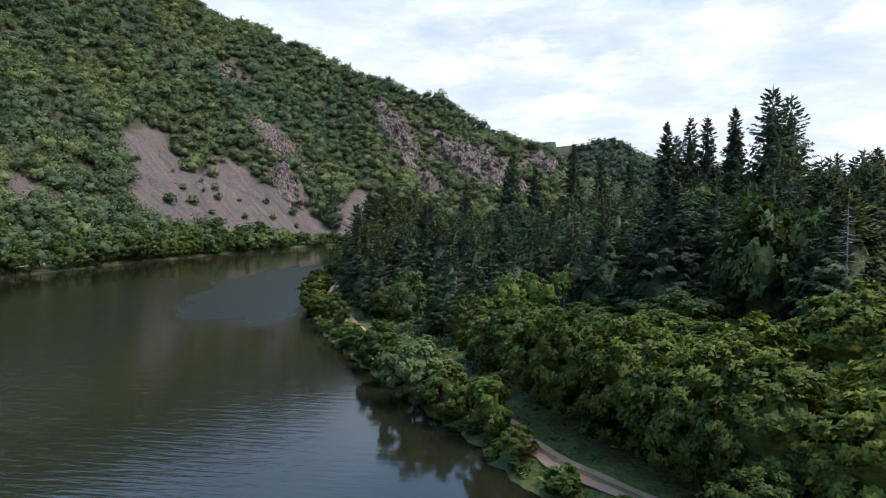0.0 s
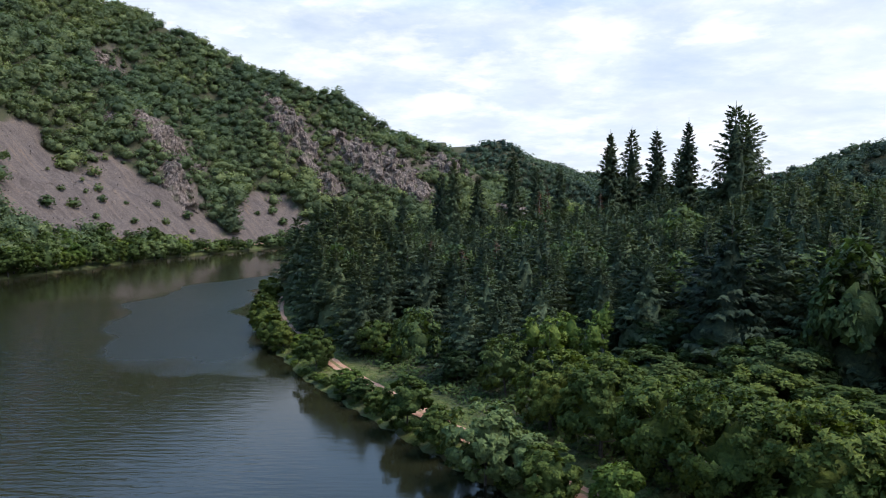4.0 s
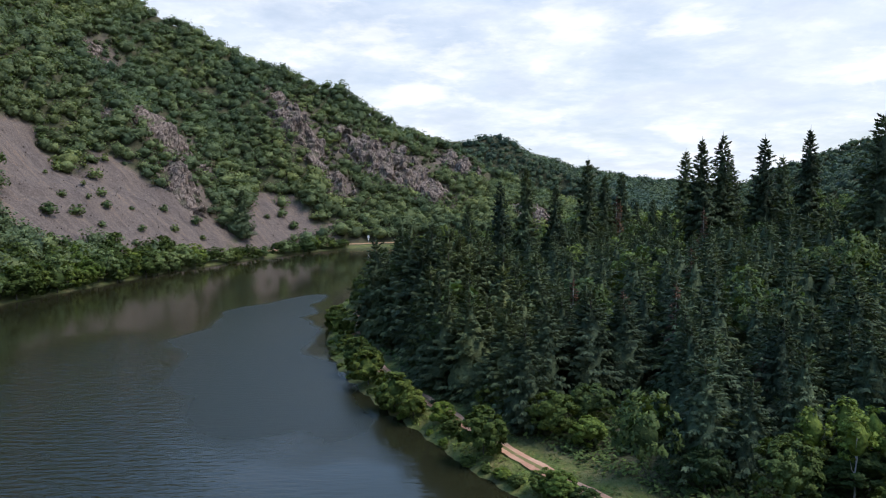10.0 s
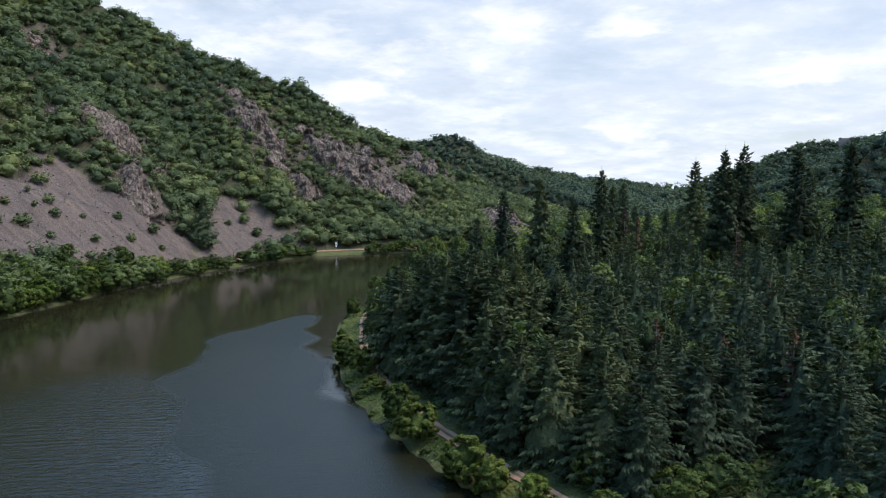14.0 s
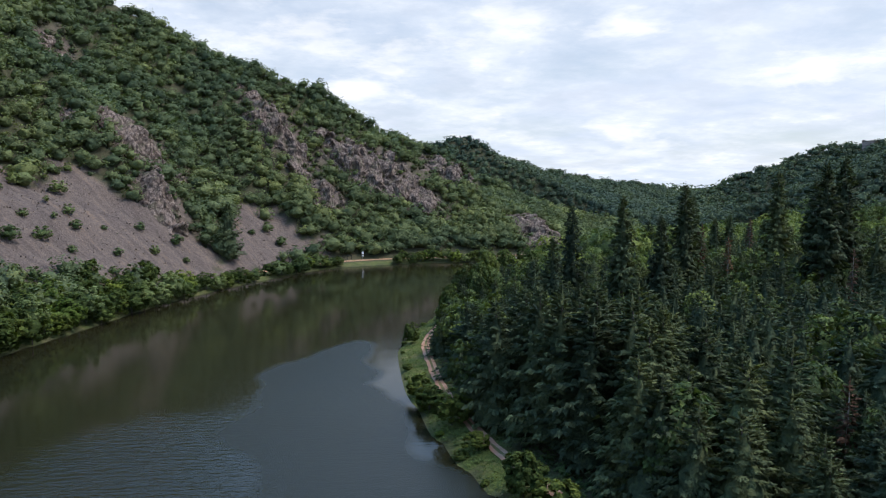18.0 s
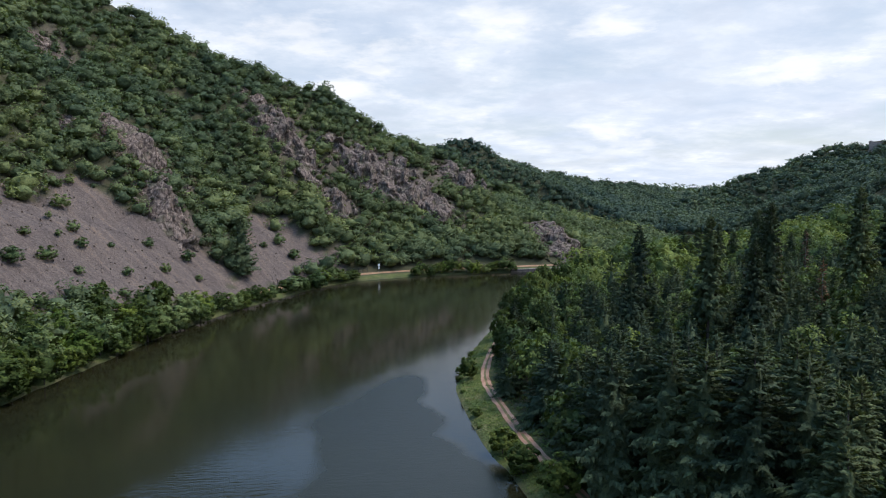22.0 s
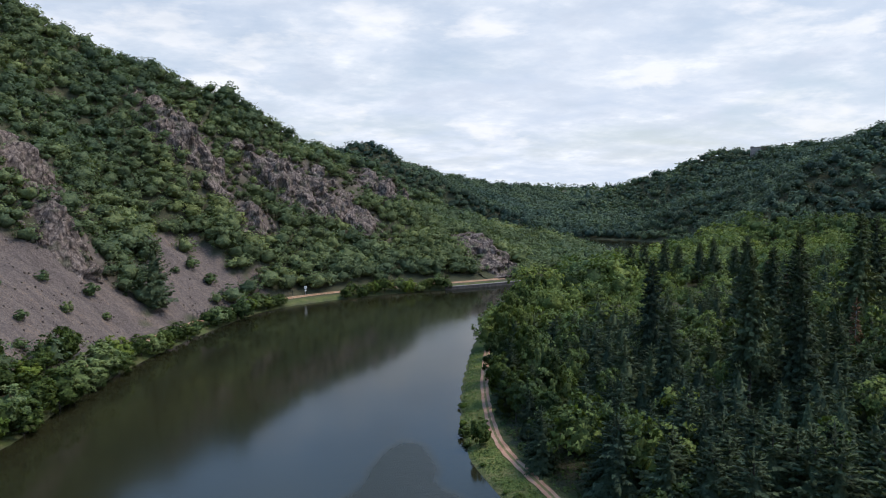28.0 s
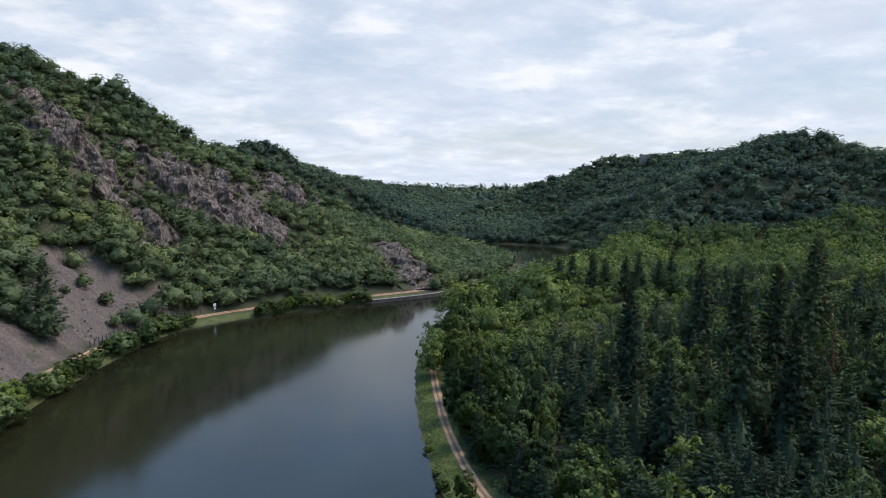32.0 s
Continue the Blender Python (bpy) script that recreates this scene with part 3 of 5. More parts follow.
def conifer_crown(seed, height, radius, boughs, tufts, tuft, bare=0.06, droop=0.3, full=0.8, ragged=0.3, inside_share=0.5):
    """A spruce crown: boughs that droop below and rise towards the top, each a spray of small needle tufts, over a dark inside."""
    rng = np.random.RandomState(seed)
    n = np.arange(boughs)
    t = 0.985 * (1 - (1 - (n + rng.uniform(0, 1, boughs)) / boughs) ** 0.86)
    turn = n * 2.39996 + rng.normal(0, 0.4, boughs)
    reach = radius * ((1 - t) ** full * 0.95 + 0.05) * (0.7 + 0.3 * np.minimum(1, t * 6)) * rng.uniform(1 - ragged, 1 + 0.5 * ragged, boughs)
    reach *= 1 + 0.12 * np.sin(turn * 2 + rng.uniform(0, 6.28) + t * 9)
    root = height * (bare + (0.975 - bare) * t)
    fall = droop * rng.uniform(0.5, 1.5, boughs) * (1 - 1.6 * t)
    ahead = np.stack([np.cos(turn), np.sin(turn), 0 * turn], 1)[:, None]
    side = np.stack([-np.sin(turn), np.cos(turn), 0 * turn], 1)[:, None]
    shape = (boughs, tufts)
    u = rng.uniform(0.12, 1, shape) ** 0.5
    u[:, 0] = 1.0
    lateral = rng.uniform(-1, 1, shape) * reach[:, None] * 0.36 * (1.08 - u)
    p = ahead * (u * reach[:, None])[..., None] + side * lateral[..., None]
    p[..., 2] = root[:, None] - reach[:, None] * (fall[:, None] * u - 0.14 * u ** 3) - 0.3 * np.abs(lateral) + rng.normal(0, 0.05, shape) * tuft
    way = ahead * 0.8 + side * (np.sign(lateral) * rng.uniform(0.1, 0.9, shape))[..., None]
    way[..., 2] = -fall[:, None] * 0.6 + rng.normal(-0.62, 0.25, shape) + 1.5 * t[:, None] ** 4
    way /= np.linalg.norm(way, axis=2)[..., None]
    size = tuft * rng.uniform(0.6, 1.4, shape) * (0.55 + 0.45 * (1 - t))[:, None]
    flat_way = np.cross(way, rng.normal(0, 0.3, shape + (3,)) + ahead * 0.6 + (0, 0, 0.8))
    flat_way *= (0.3 * size / (np.linalg.norm(flat_way, axis=2) + 1e-9))[..., None]
    back, tip = p - way * (0.5 * size)[..., None], p + way * (0.6 * size)[..., None]
    verts = np.stack([back - flat_way, back + flat_way, tip], 2).reshape(-1, 3)
    faces = np.arange(len(verts)).reshape(-1, 3)
    out = ahead * 0.8 + (0, 0, 0.6) + rng.normal(0, 0.22, (boughs, 1, 3)) + rng.normal(0, 0.2, shape + (3,))
    out /= np.linalg.norm(out, axis=2)[..., None]
    rounded = np.repeat(out.reshape(-1, 3), 3, 0)
    cone = []
    for i, q in enumerate(np.linspace(0, 0.95, 8)):
        a = 6.283 * (np.arange(8) + 0.5 * (i % 2)) / 8
        r = radius * (1 - q) ** (full + 0.15) * inside_share * rng.uniform(0.5, 1.2, 8)
        cone.append(np.stack([r * np.cos(a), r * np.sin(a), height * (bare + 0.02 + (0.86 - bare) * q) + rng.uniform(-0.02, 0.02, 8) * height], 1))
    cone = np.concatenate(cone)
    a = (np.arange(7)[:, None] * 8 + np.arange(8)[None]).ravel()
    c = (np.arange(7)[:, None] * 8 + (np.arange(8)[None] + 1) % 8).ravel()
    sheath = np.concatenate([np.stack([a, c, c + 8], 1), np.stack([a, c + 8, a + 8], 1)])
    turned_out = cone * (1, 1, 0) / (np.linalg.norm(cone[:, :2], axis=1)[:, None] + 1e-9) + (0, 0, 0.6)
    leader = tube([(0, 0, height * 0.9), (0, 0, height * 1.005)], [0.03 * radius, 0.02], 4)
    v, f = joined([(verts, faces), (cone, sheath), leader])
    return v, f, np.concatenate([rounded, turned_out / np.linalg.norm(turned_out, axis=1)[:, None], np.tile((0.0, 0.0, 1.0), (len(leader[0]), 1))])


def conifer_trunk(height, thick):
    return tube([(0, 0, -0.6), (0, 0, height * 0.3), (0, 0, height * 0.7), (0, 0, height * 0.97)], [thick * 1.2, thick * 0.9, thick * 0.5, thick * 0.08], 7)


def spread_copies(templates, places, sizes, turns, tints, which, slim=None):
    """Many scaled and turned copies of (verts, faces[, normals]) templates joined into arrays, with a tint for each copy."""
    vs, fs, ts, ns, n = [], [], [], [], 0
    for k, (v, f, *rounded) in enumerate(templates):
        own = np.where(which == k)[0]
        if not len(own):
            continue
        c, s = np.cos(turns[own])[:, None], np.sin(turns[own])[:, None]
        size = sizes[own][:, None]
        wide = size if slim is None else size * slim[own][:, None]
        x = (v[None, :, 0] * c - v[None, :, 1] * s) * wide + places[own, 0][:, None]
        y = (v[None, :, 0] * s + v[None, :, 1] * c) * wide + places[own, 1][:, None]
        z = v[None, :, 2] * size + places[own, 2][:, None]
        vs.append(np.stack([x, y, z], 2).reshape(-1, 3))
        fs.append((f[None] + (np.arange(len(own)) * len(v))[:, None, None]).reshape(-1, 3) + n)
        ts.append(np.repeat(tints[own], len(v)))
        if rounded:
            r = rounded[0]
            ns.append(np.stack([r[None, :, 0] * c - r[None, :, 1] * s, r[None, :, 0] * s + r[None, :, 1] * c, np.broadcast_to(r[None, :, 2], x.shape)], 2).reshape(-1, 3))
        n += len(own) * len(v)
    return np.concatenate(vs), np.concatenate(fs), np.concatenate(ts), np.concatenate(ns) if ns else None


def jitter_grid(rng, x0, x1, y0, y1, step):
    gx, gy = np.meshgrid(np.arange(x0, x1, step), np.arange(y0, y1, step))
    gx = gx + (np.arange(gx.shape[0]) % 2)[:, None] * step * 0.5
    return (gx + rng.uniform(-0.42, 0.42, gx.shape) * step).ravel(), (gy + rng.uniform(-0.42, 0.42, gy.shape) * step).ravel()


# ---- the land ----
SCREE = [[(5.15, 26), (5.0, 46), (5.5, 60), (5.65, 76), (6.25, 100), (6.6, 103), (6.62, 86), (6.55, 74), (6.8, 74), (7.05, 83), (7.2, 70), (7.22, 54), (7.38, 42),
          (7.55, 28), (7.72, 13), (7.3, 12), (6.4, 15), (5.9, 20)],
         [(7.5, 12.5), (7.75, 28), (8.0, 36), (8.25, 40), (8.72, 58), (9.02, 61), (9.05, 46), (9.15, 30), (9.4, 26), (9.35, 14), (8.8, 14), (8.1, 12)],
         [(3.72, 42), (3.9, 60), (4.02, 55), (4.2, 38), (4.0, 32)],
         [(4.55, 52), (4.7, 62), (4.8, 58), (4.7, 50)]]
CRAG_ZONES = [(-204, 462, 10), (-190, 440, 14), (-172, 404, 9), (-142, 545, 15), (-118, 515, 8), (-106, 499, 8), (-96, 541, 14), (-76, 538, 14), (-58, 530, 14), (-45, 522, 10),
              (-33, 566, 11), (-12, 572, 11), (30, 512, 9), (-255, 486, 9)]


def inside(polygon, s, d):
    hit = np.zeros(s.shape, bool)
    for (a, b), (c, e) in zip(polygon, polygon[1:] + polygon[:1]):
        cross = (b > d) != (e > d)
        hit ^= cross & (s < (c - a) * (d - b) / (e - b + 1e-12) + a)
    return hit


def cover_of(x, y, dl, dr, sl):
    """How far the ground is scree, bare soil and grass."""
    w1, w2 = waves(x, y, 16, 11), waves(x, y, 7, 12)
    s, d = sl + 0.05 * w1 + 0.03 * w2, dl + 3.0 * w1 + 2.0 * w2
    scree = np.zeros(x.shape)
    for polygon in SCREE:
        scree = np.maximum(scree, inside(polygon, s, d))
    soil = np.zeros(x.shape)
    for cx, cy, r in CRAG_ZONES:
        soil = np.maximum(soil, np.clip(1.9 - np.hypot(x - cx, y - cy) / r + 0.45 * w1, 0, 1))
    soil = np.maximum(soil, np.clip(1.5 * (1 - np.abs(sl - 10.2) / 1.3), 0, 1) * np.clip(1 - np.abs(dl - 85) / 50, 0, 1) * np.clip(0.25 + 0.6 * w1, 0, 1))
    grass = np.where(dr > 0, np.clip((9.0 - dr + 1.2 * w2) / 2, 0, 1), 0)
    grass = grass * (y < 420)
    grass = np.maximum(grass, np.where((dl > 0) & (sl < 12.6), np.clip((np.where(sl > 9.2, 6.0, 10.5) - dl + w2) / 2, 0, 1) * np.where(dl > 5.5, 1, 0.7), 0))
    return scree, soil * (dl > 13), grass


def axis(core, steps):
    """Places along an axis: fine where asked, growing outward."""
    out = []
    for (a, b), step in zip(zip(core, core[1:]), steps):
        out += list(np.arange(a, b - 1e-6, step))
    out.append(core[-1])
    return np.array(out)


ax = axis([-4800, -2400, -1200, -600, -320, 60, 180, 500, 800, 1600, 2800, 4800], [600, 200, 60, 14, 2.8, 5, 8, 16, 60, 200, 500])
ay = axis([-1800, -600, -100, 30, 330, 620, 720, 1000, 1500, 2600, 4800], [300, 60, 10, 2.6, 3.4, 8, 14, 30, 110, 400])
gx, gy = np.meshgrid(ax, ay)
gz, gdl, gdr, gsl, gsr = ground(gx, gy)
scree, soil, grass = cover_of(gx, gy, gdl, gdr, gsl)
gz = gz + np.where((gdl > 15) & (gdl < 250), 0.5 * waves(gx, gy, 9, 21) + 0.3 * waves(gx, gy, 5, 22), 0)
nx, ny = len(ax), len(ay)
cell = (np.arange(ny - 1)[:, None] * nx + np.arange(nx - 1)[None]).ravel()
land_mesh = mesh_of("ground", np.stack([gx.ravel(), gy.ravel(), gz.ravel()], 1), np.stack([cell, cell + 1, cell + nx + 1, cell + nx], 1), LAND, True,
                    scree=scree.ravel(), soil=soil.ravel(), grass=grass.ravel(), run=gsl.ravel() * 44, inland=gdl.ravel())
land = tagged(new("ground", land_mesh), "valley ground with wooded slopes, grey-pink scree and grassy river banks", "ground", kind="structure")

# wind-ruffled stretch of the river
BREEZE = [(-66, 112), (-80, 118), (-91, 144), (-108, 193), (-107, 230), (-98, 250), (-79, 274), (-81, 246), (-81, 226), (-76, 195), (-67, 165), (-55, 134), (-46, 114)]
FAINT_AIR = [(-14, 20), (-18, 56), (-36, 84), (-52, 108), (-80, 118), (-74, 100), (-58, 60), (-50, 20)]
LIGHT_AIR = [(-50, 20), (-58, 60), (-74, 100), (-91, 144), (-108, 193), (-122, 205), (-134, 190), (-136, 130), (-120, 60), (-90, 10)]
wax = axis([-4800, -600, -200, 60, 300, 4800], [600, 40, 3, 20, 500])
way = axis([-1800, -100, 20, 330, 500, 1000, 4800], [300, 40, 3, 10, 50, 500])
wx, wy = np.meshgrid(wax, way)
bx, by = wx + 2.5 * waves(wx, wy, 34, 61) + 1.5 * waves(wx, wy, 14, 63), wy + 2.5 * waves(wx, wy, 34, 62)
breeze, ripples = inside(BREEZE, bx, by).astype(float), np.maximum(inside(LIGHT_AIR, wx, wy).astype(float), np.maximum(0.2 * inside(BREEZE, wx, wy), 0.22 * inside(FAINT_AIR, wx, wy)))
for _ in range(3):
    inner = breeze[1:-1, 1:-1] * 2 + breeze[:-2, 1:-1] + breeze[2:, 1:-1] + breeze[1:-1, :-2] + breeze[1:-1, 2:]
    breeze[1:-1, 1:-1] = inner / 6
for _ in range(10):
    inner = ripples[1:-1, 1:-1] * 2 + ripples[:-2, 1:-1] + ripples[2:, 1:-1] + ripples[1:-1, :-2] + ripples[1:-1, 2:]
    ripples[1:-1, 1:-1] = inner / 6
breeze *= np.clip((wy - 98) / 44 + 0.12 * waves(wx, wy, 20, 64), 0, 1)
cell = (np.arange(len(way) - 1)[:, None] * len(wax) + np.arange(len(wax) - 1)[None]).ravel()
water = tagged(new("water", mesh_of("water", np.stack([wx.ravel(), wy.ravel(), 0 * wx.ravel()], 1), np.stack([cell, cell + 1, cell + len(wax) + 1, cell + len(wax)], 1), WATER, True, breeze=breeze.ravel(), ripples=ripples.ravel())),
               "dark calm river water mirroring the hillside and the sky", "river", kind="structure")


def ribbon(line, s0, s1, places, offset, width, lift, name, material, side, step=0.5):
    """A strip of track that follows a shore at an offset, laid on the ground, crowned between two worn ruts."""
    at = np.arange(s0, s1, step / 10)
    line_x, line_y = np.interp(at, places, line[:, 0]), np.interp(at, places, line[:, 1])
    tx, ty = np.gradient(line_x), np.gradient(line_y)
    n = np.hypot(tx, ty)
    nx_, ny_ = side * -ty / n, side * tx / n
    off = np.interp(at, offset[0], offset[1]) if isinstance(offset, tuple) else np.full(len(at), offset)
    across = np.array((-0.5, -0.36, -0.22, -0.08, 0.08, 0.22, 0.36, 0.5)) * width
    raise_ = np.array((-0.02, 0.02, 0.0, 0.04, 0.04, 0.0, 0.02, -0.02))
    edge = 1 + 0.12 * np.sin(np.arange(len(at)) * 0.9) * np.sin(np.arange(len(at)) * 0.37)
    x = line_x[:, None] + nx_[:, None] * (off[:, None] + across[None] * edge[:, None])
    y = line_y[:, None] + ny_[:, None] * (off[:, None] + across[None] * edge[:, None])
    z = ground(x, y)[0] + lift + raise_[None]
    k = len(across)
    cell = (np.arange(len(at) - 1)[:, None] * k + np.arange(k - 1)[None]).ravel()
    return mesh_of(name, np.stack([x.ravel(), y.ravel(), z.ravel()], 1), np.stack([cell, cell + 1, cell + k + 1, cell + k], 1), material, True,
                   middle=np.tile(np.abs(across / width), (len(at), 1)).ravel())


TRACK_OFFSET = ([2, 4, 6, 9, 12, 15, 17, 19, 22], [4, 3.1, 3.2, 4.6, 5.6, 6.6, 6.0, 5.2, 5])
tagged(new("track", ribbon(RIGHT_LINE, 2.2, 21.5, RIGHT_AT, TRACK_OFFSET, 2.1, 0.13, "track", TRACK, -1)),
       "pinkish gravel forest track along the grassy bank", "path", kind="structure")
tagged(new("path", ribbon(LEFT_LINE, 2.5, 16.0, LEFT_AT, 8.5, 2.8, 0.16, "path", TRACK, 1)),
       "tan gravel towpath at the foot of the scree", "path", kind="structure")


# ---- crags ----
# x, y of the foot, width along the slope, height
CRAGS = [(-203, 429, 14, 24), (-193, 433, 20, 20), (-183, 436, 28, 20), (-171, 400, 15, 24), (-254, 481, 11, 10), (-248, 474, 15, 9), (-224, 422, 12, 9),
         (-140, 524, 24, 28), (-130, 518, 26, 20), (-122, 504, 14, 12), (-105, 489, 18, 20), (-97, 532, 26, 18), (-78, 520, 34, 21), (-60, 517, 32, 21),
         (-44, 517, 20, 15), (-32, 566, 20, 14), (-19, 554, 22, 16), (31, 498, 32, 25), (-68, 540, 18, 11), (-112, 545, 18, 11), (-150, 545, 16, 13)]


def one(px, py):
    return float(ground(np.array([px]), np.array([py]))[0][0])


def slope_frame(px, py):
    e = 5.0
    gx_, gy_ = (one(px + e, py) - one(px - e, py)) / (2 * e), (one(px, py + e) - one(px, py - e)) / (2 * e)
    steep = math.hypot(gx_, gy_) + 1e-6
    return np.array((gx_ / steep, gy_ / steep)), steep


CRAG_FRAMES = [(px, py, w, h, *slope_frame(px, py)) for px, py, w, h in CRAGS]


def crag_cover(x, y):
    """How far a place lies on a crag."""
    best = np.zeros(x.shape)
    for px, py, w, h, up, steep in CRAG_FRAMES:
        long = h / max(steep, 0.55)
        v = (x - px) * up[0] + (y - py) * up[1]
        u = -(x - px) * up[1] + (y - py) * up[0]
        best = np.maximum(best, np.clip(1.2 + 0.3 * waves(u, v, 9, 5) - np.hypot(u / (w * 0.5), (v - long * 0.45) / (long * 0.6)), 0, 1))
    return best



# ---- woods ----
def far_oak(seed, n, per, leaf, core=(9, 13), inside_share=0.84, soft=1.2):
    return broad_crown(seed, 10.0, 4.4, n, per, leaf, 0.05, core, True, inside_share, -0.3, soft)[0]


def wood_at(name, label, places, templates, heights, material, rng, slim=None, tint=None):
    which = rng.randint(0, len(templates), len(places))
    tint = rng.uniform(0, 1, len(places)) if tint is None else tint
    v, f, t, r = spread_copies(templates, places, heights, rng.uniform(0, 6.28, len(places)), tint, which, slim)
    return tagged(new(name, mesh_of(name, v, f, material, False, r, tint=t)), label, "woods", kind="stuff")


rng = np.random.RandomState(5)
OAKS = [far_oak(k, 36, 5, 0.72, (7, 10), 0.84) for k in range(7)]
OAKS_FAR = [far_oak(20 + k, 12, 3, 1.4, (4, 7)) for k in range(4)]

OAKS_RIDGE = [far_oak(80 + k, 24, 5, 0.85, (5, 8)) for k in range(5)]
OAKS_VALLEY = [far_oak(60 + k, 30, 12, 0.6, (6, 9), 0.74, 1.0) for k in range(4)]
OAKS_NEAR = [far_oak(30 + k, 52, 20, 0.54, (6, 9), 0.52, 0.9) for k in range(4)]

# the steep wooded bank
x, y = jitter_grid(rng, -460, 170, 120, 690, 5.7)
z, dl, dr, sl, sr = ground(x, y)
scree, soil, grass = cover_of(x, y, dl, dr, sl)
front = (dl > np.where(sl > 12.8, 4, 14)) & (dl < np.interp(sl, [0, 5, 8, 10, 12, 13, 15, 20], [240, 240, 235, 225, 225, 225, 225, 225])) & (z > 1) & (x > -0.95 * y - 25)
steep_keep = front & (scree < 0.5)
dense = rng.uniform(0, 1, len(x)) > soil * 0.4
high = np.clip((dl - 20) / 60, 0, 1)
green = steep_keep & dense & (crag_cover(x, y) < rng.uniform(0.1, 0.5, len(x))) & (np.hypot((x - 30) / 18, (y - 505) / 20) > 1)
tint = np.clip(0.42 + 0.3 * waves(x, y, 55, 31) + 0.15 * waves(x, y, 14, 32) + rng.normal(0, 0.24, len(x)) - 0.1 * high, 0, 1)
size = (rng.uniform(0.7, 1.2, len(x)) + 0.22 * waves(x, y, 45, 35) + 0.12 * (1 - high)) * np.where(soil > 0.3, 0.6, 1.0)
places = np.stack([x, y, z - 2.3 * size], 1)
wood_at("hillside_woods", "dense green oak woods covering the steep hillside", places[green], OAKS, size[green], WOOD_LEAVES, rng, slim=rng.uniform(1.05, 1.45, green.sum()), tint=tint[green])
ux, uy = jitter_grid(rng, -460, 170, 120, 690, 9.2)
uz, ul, ur, us, _ = ground(ux, uy)
uscree, usoil, _ = cover_of(ux, uy, ul, ur, us)
under = (ul > np.where(us > 12.8, 4, 14)) & (ul < 215) & (uz > 1) & (uscree < 0.5) & (crag_cover(ux, uy) < 0.75)
wood_at("hillside_underwood", "lower young oaks and hazel filling the hillside woods", np.stack([ux, uy, uz - 0.6], 1)[under], OAKS_FAR, rng.uniform(0.25, 0.6, under.sum()), WOOD_LEAVES, rng,
        slim=rng.uniform(1.2, 1.7, under.sum()), tint=np.clip(rng.normal(0.4, 0.2, under.sum()), 0, 1))
bare = steep_keep & (soil > 0.15) & (rng.uniform(0, 1, len(x)) < 0.8)
wood_at("heath_shrubs", "brownish dry shrubs among the crags", places[bare] + (1.5, -1, 0), OAKS_FAR, rng.uniform(0.25, 0.55, bare.sum()), DRY, rng)

# woods of the far ridges and of the flats beyond the plantation
x, y = jitter_grid(rng, -450, 850, 300, 1560, 8.2)
z, dl, dr, sl, sr = ground(x, y)
away = np.hypot(x + 100, y - 100)
beyond = (y - 0.3 * x > 330) | (z > 38) | (x > 148)
behind_right, behind_far = distance_to(RIDGE_RIGHT, x, y)[0], distance_to(RIDGE_FAR, x, y)[0]
keep = (dr > 2) & beyond & (away > 520) & (y < 1200 + 0.9 * x) & (y > 1.1 * x - 60) & ((behind_right < 22) | (y > 930)) & ((behind_far < 22) | (y < 800))
tint = np.clip(0.36 + 0.25 * waves(x, y, 120, 33) + 0.2 * waves(x, y, 40, 36) + rng.normal(0, 0.17, len(x)), 0, 1)
places = np.stack([x, y, z - 4.0], 1)
heights, wide = rng.uniform(0.9, 1.35, len(x)), rng.uniform(1.15, 1.55, len(x))
near_side = keep & (away < 800)
wood_at("ridge_woods", "dark green mixed woods on the far ridges, haze blued into the leaf colour", places[keep & ~near_side], OAKS_FAR, heights[keep & ~near_side], HAZED_RIDGE_LEAVES, rng, slim=wide[keep & ~near_side], tint=tint[keep & ~near_side])
wood_at("flank_woods", "dark green broad-leaved woods on the flank of the ridge, haze blued into the leaf colour", places[near_side] + (0, 0, 1.0), OAKS_RIDGE, heights[near_side], HAZED_RIDGE_LEAVES, rng, slim=wide[near_side], tint=tint[near_side])
x, y = jitter_grid(rng, -60, 420, 180, 640, 8.2)
z, dl, dr, sl, sr = ground(x, y)
away = np.hypot(x + 100, y - 100)
beyond = (y - 0.3 * x > np.where((x > -22) & (x < 90), 356, 330)) | (z > 38) | (x > 148)
keep = (dr > 3) & beyond & (away <= 520) & (y > 1.1 * x - 60)
tint = np.clip(0.62 + 0.3 * waves(x, y, 60, 33) + rng.normal(0, 0.17, len(x)), 0, 1)
places = np.stack([x, y, z - 1], 1)
wood_at("valley_woods", "rounded light green crowns of broad-leaved valley woods", places[keep], OAKS_VALLEY, rng.uniform(0.95, 1.45, keep.sum()) * np.where((dr < 42) & (y > 385) & (y < 570), 1.5, 1.0)[keep], MIXED_LEAVES, rng, tint=tint[keep])
x, y = jitter_grid(rng, -900, 2600, 1500, 3300, 66)
z, dl, dr, sl, sr = ground(x, y)
keep = (dr > 30) & (z > 4) & (y - 0.3 * x > 1000)
places = np.stack([x, y, z - 14], 1)[keep]
wood_at("distant_woods", "green woods on the distant hills, bluish haze put into the leaf colour", places, OAKS_FAR, rng.uniform(3.2, 4.6, len(places)), HAZED_RIDGE_LEAVES, rng)

# ---- spruces ----
def needles(name, crown, material):
    v, f, r = crown
    return mesh_of(name, v, f, material, False, r)


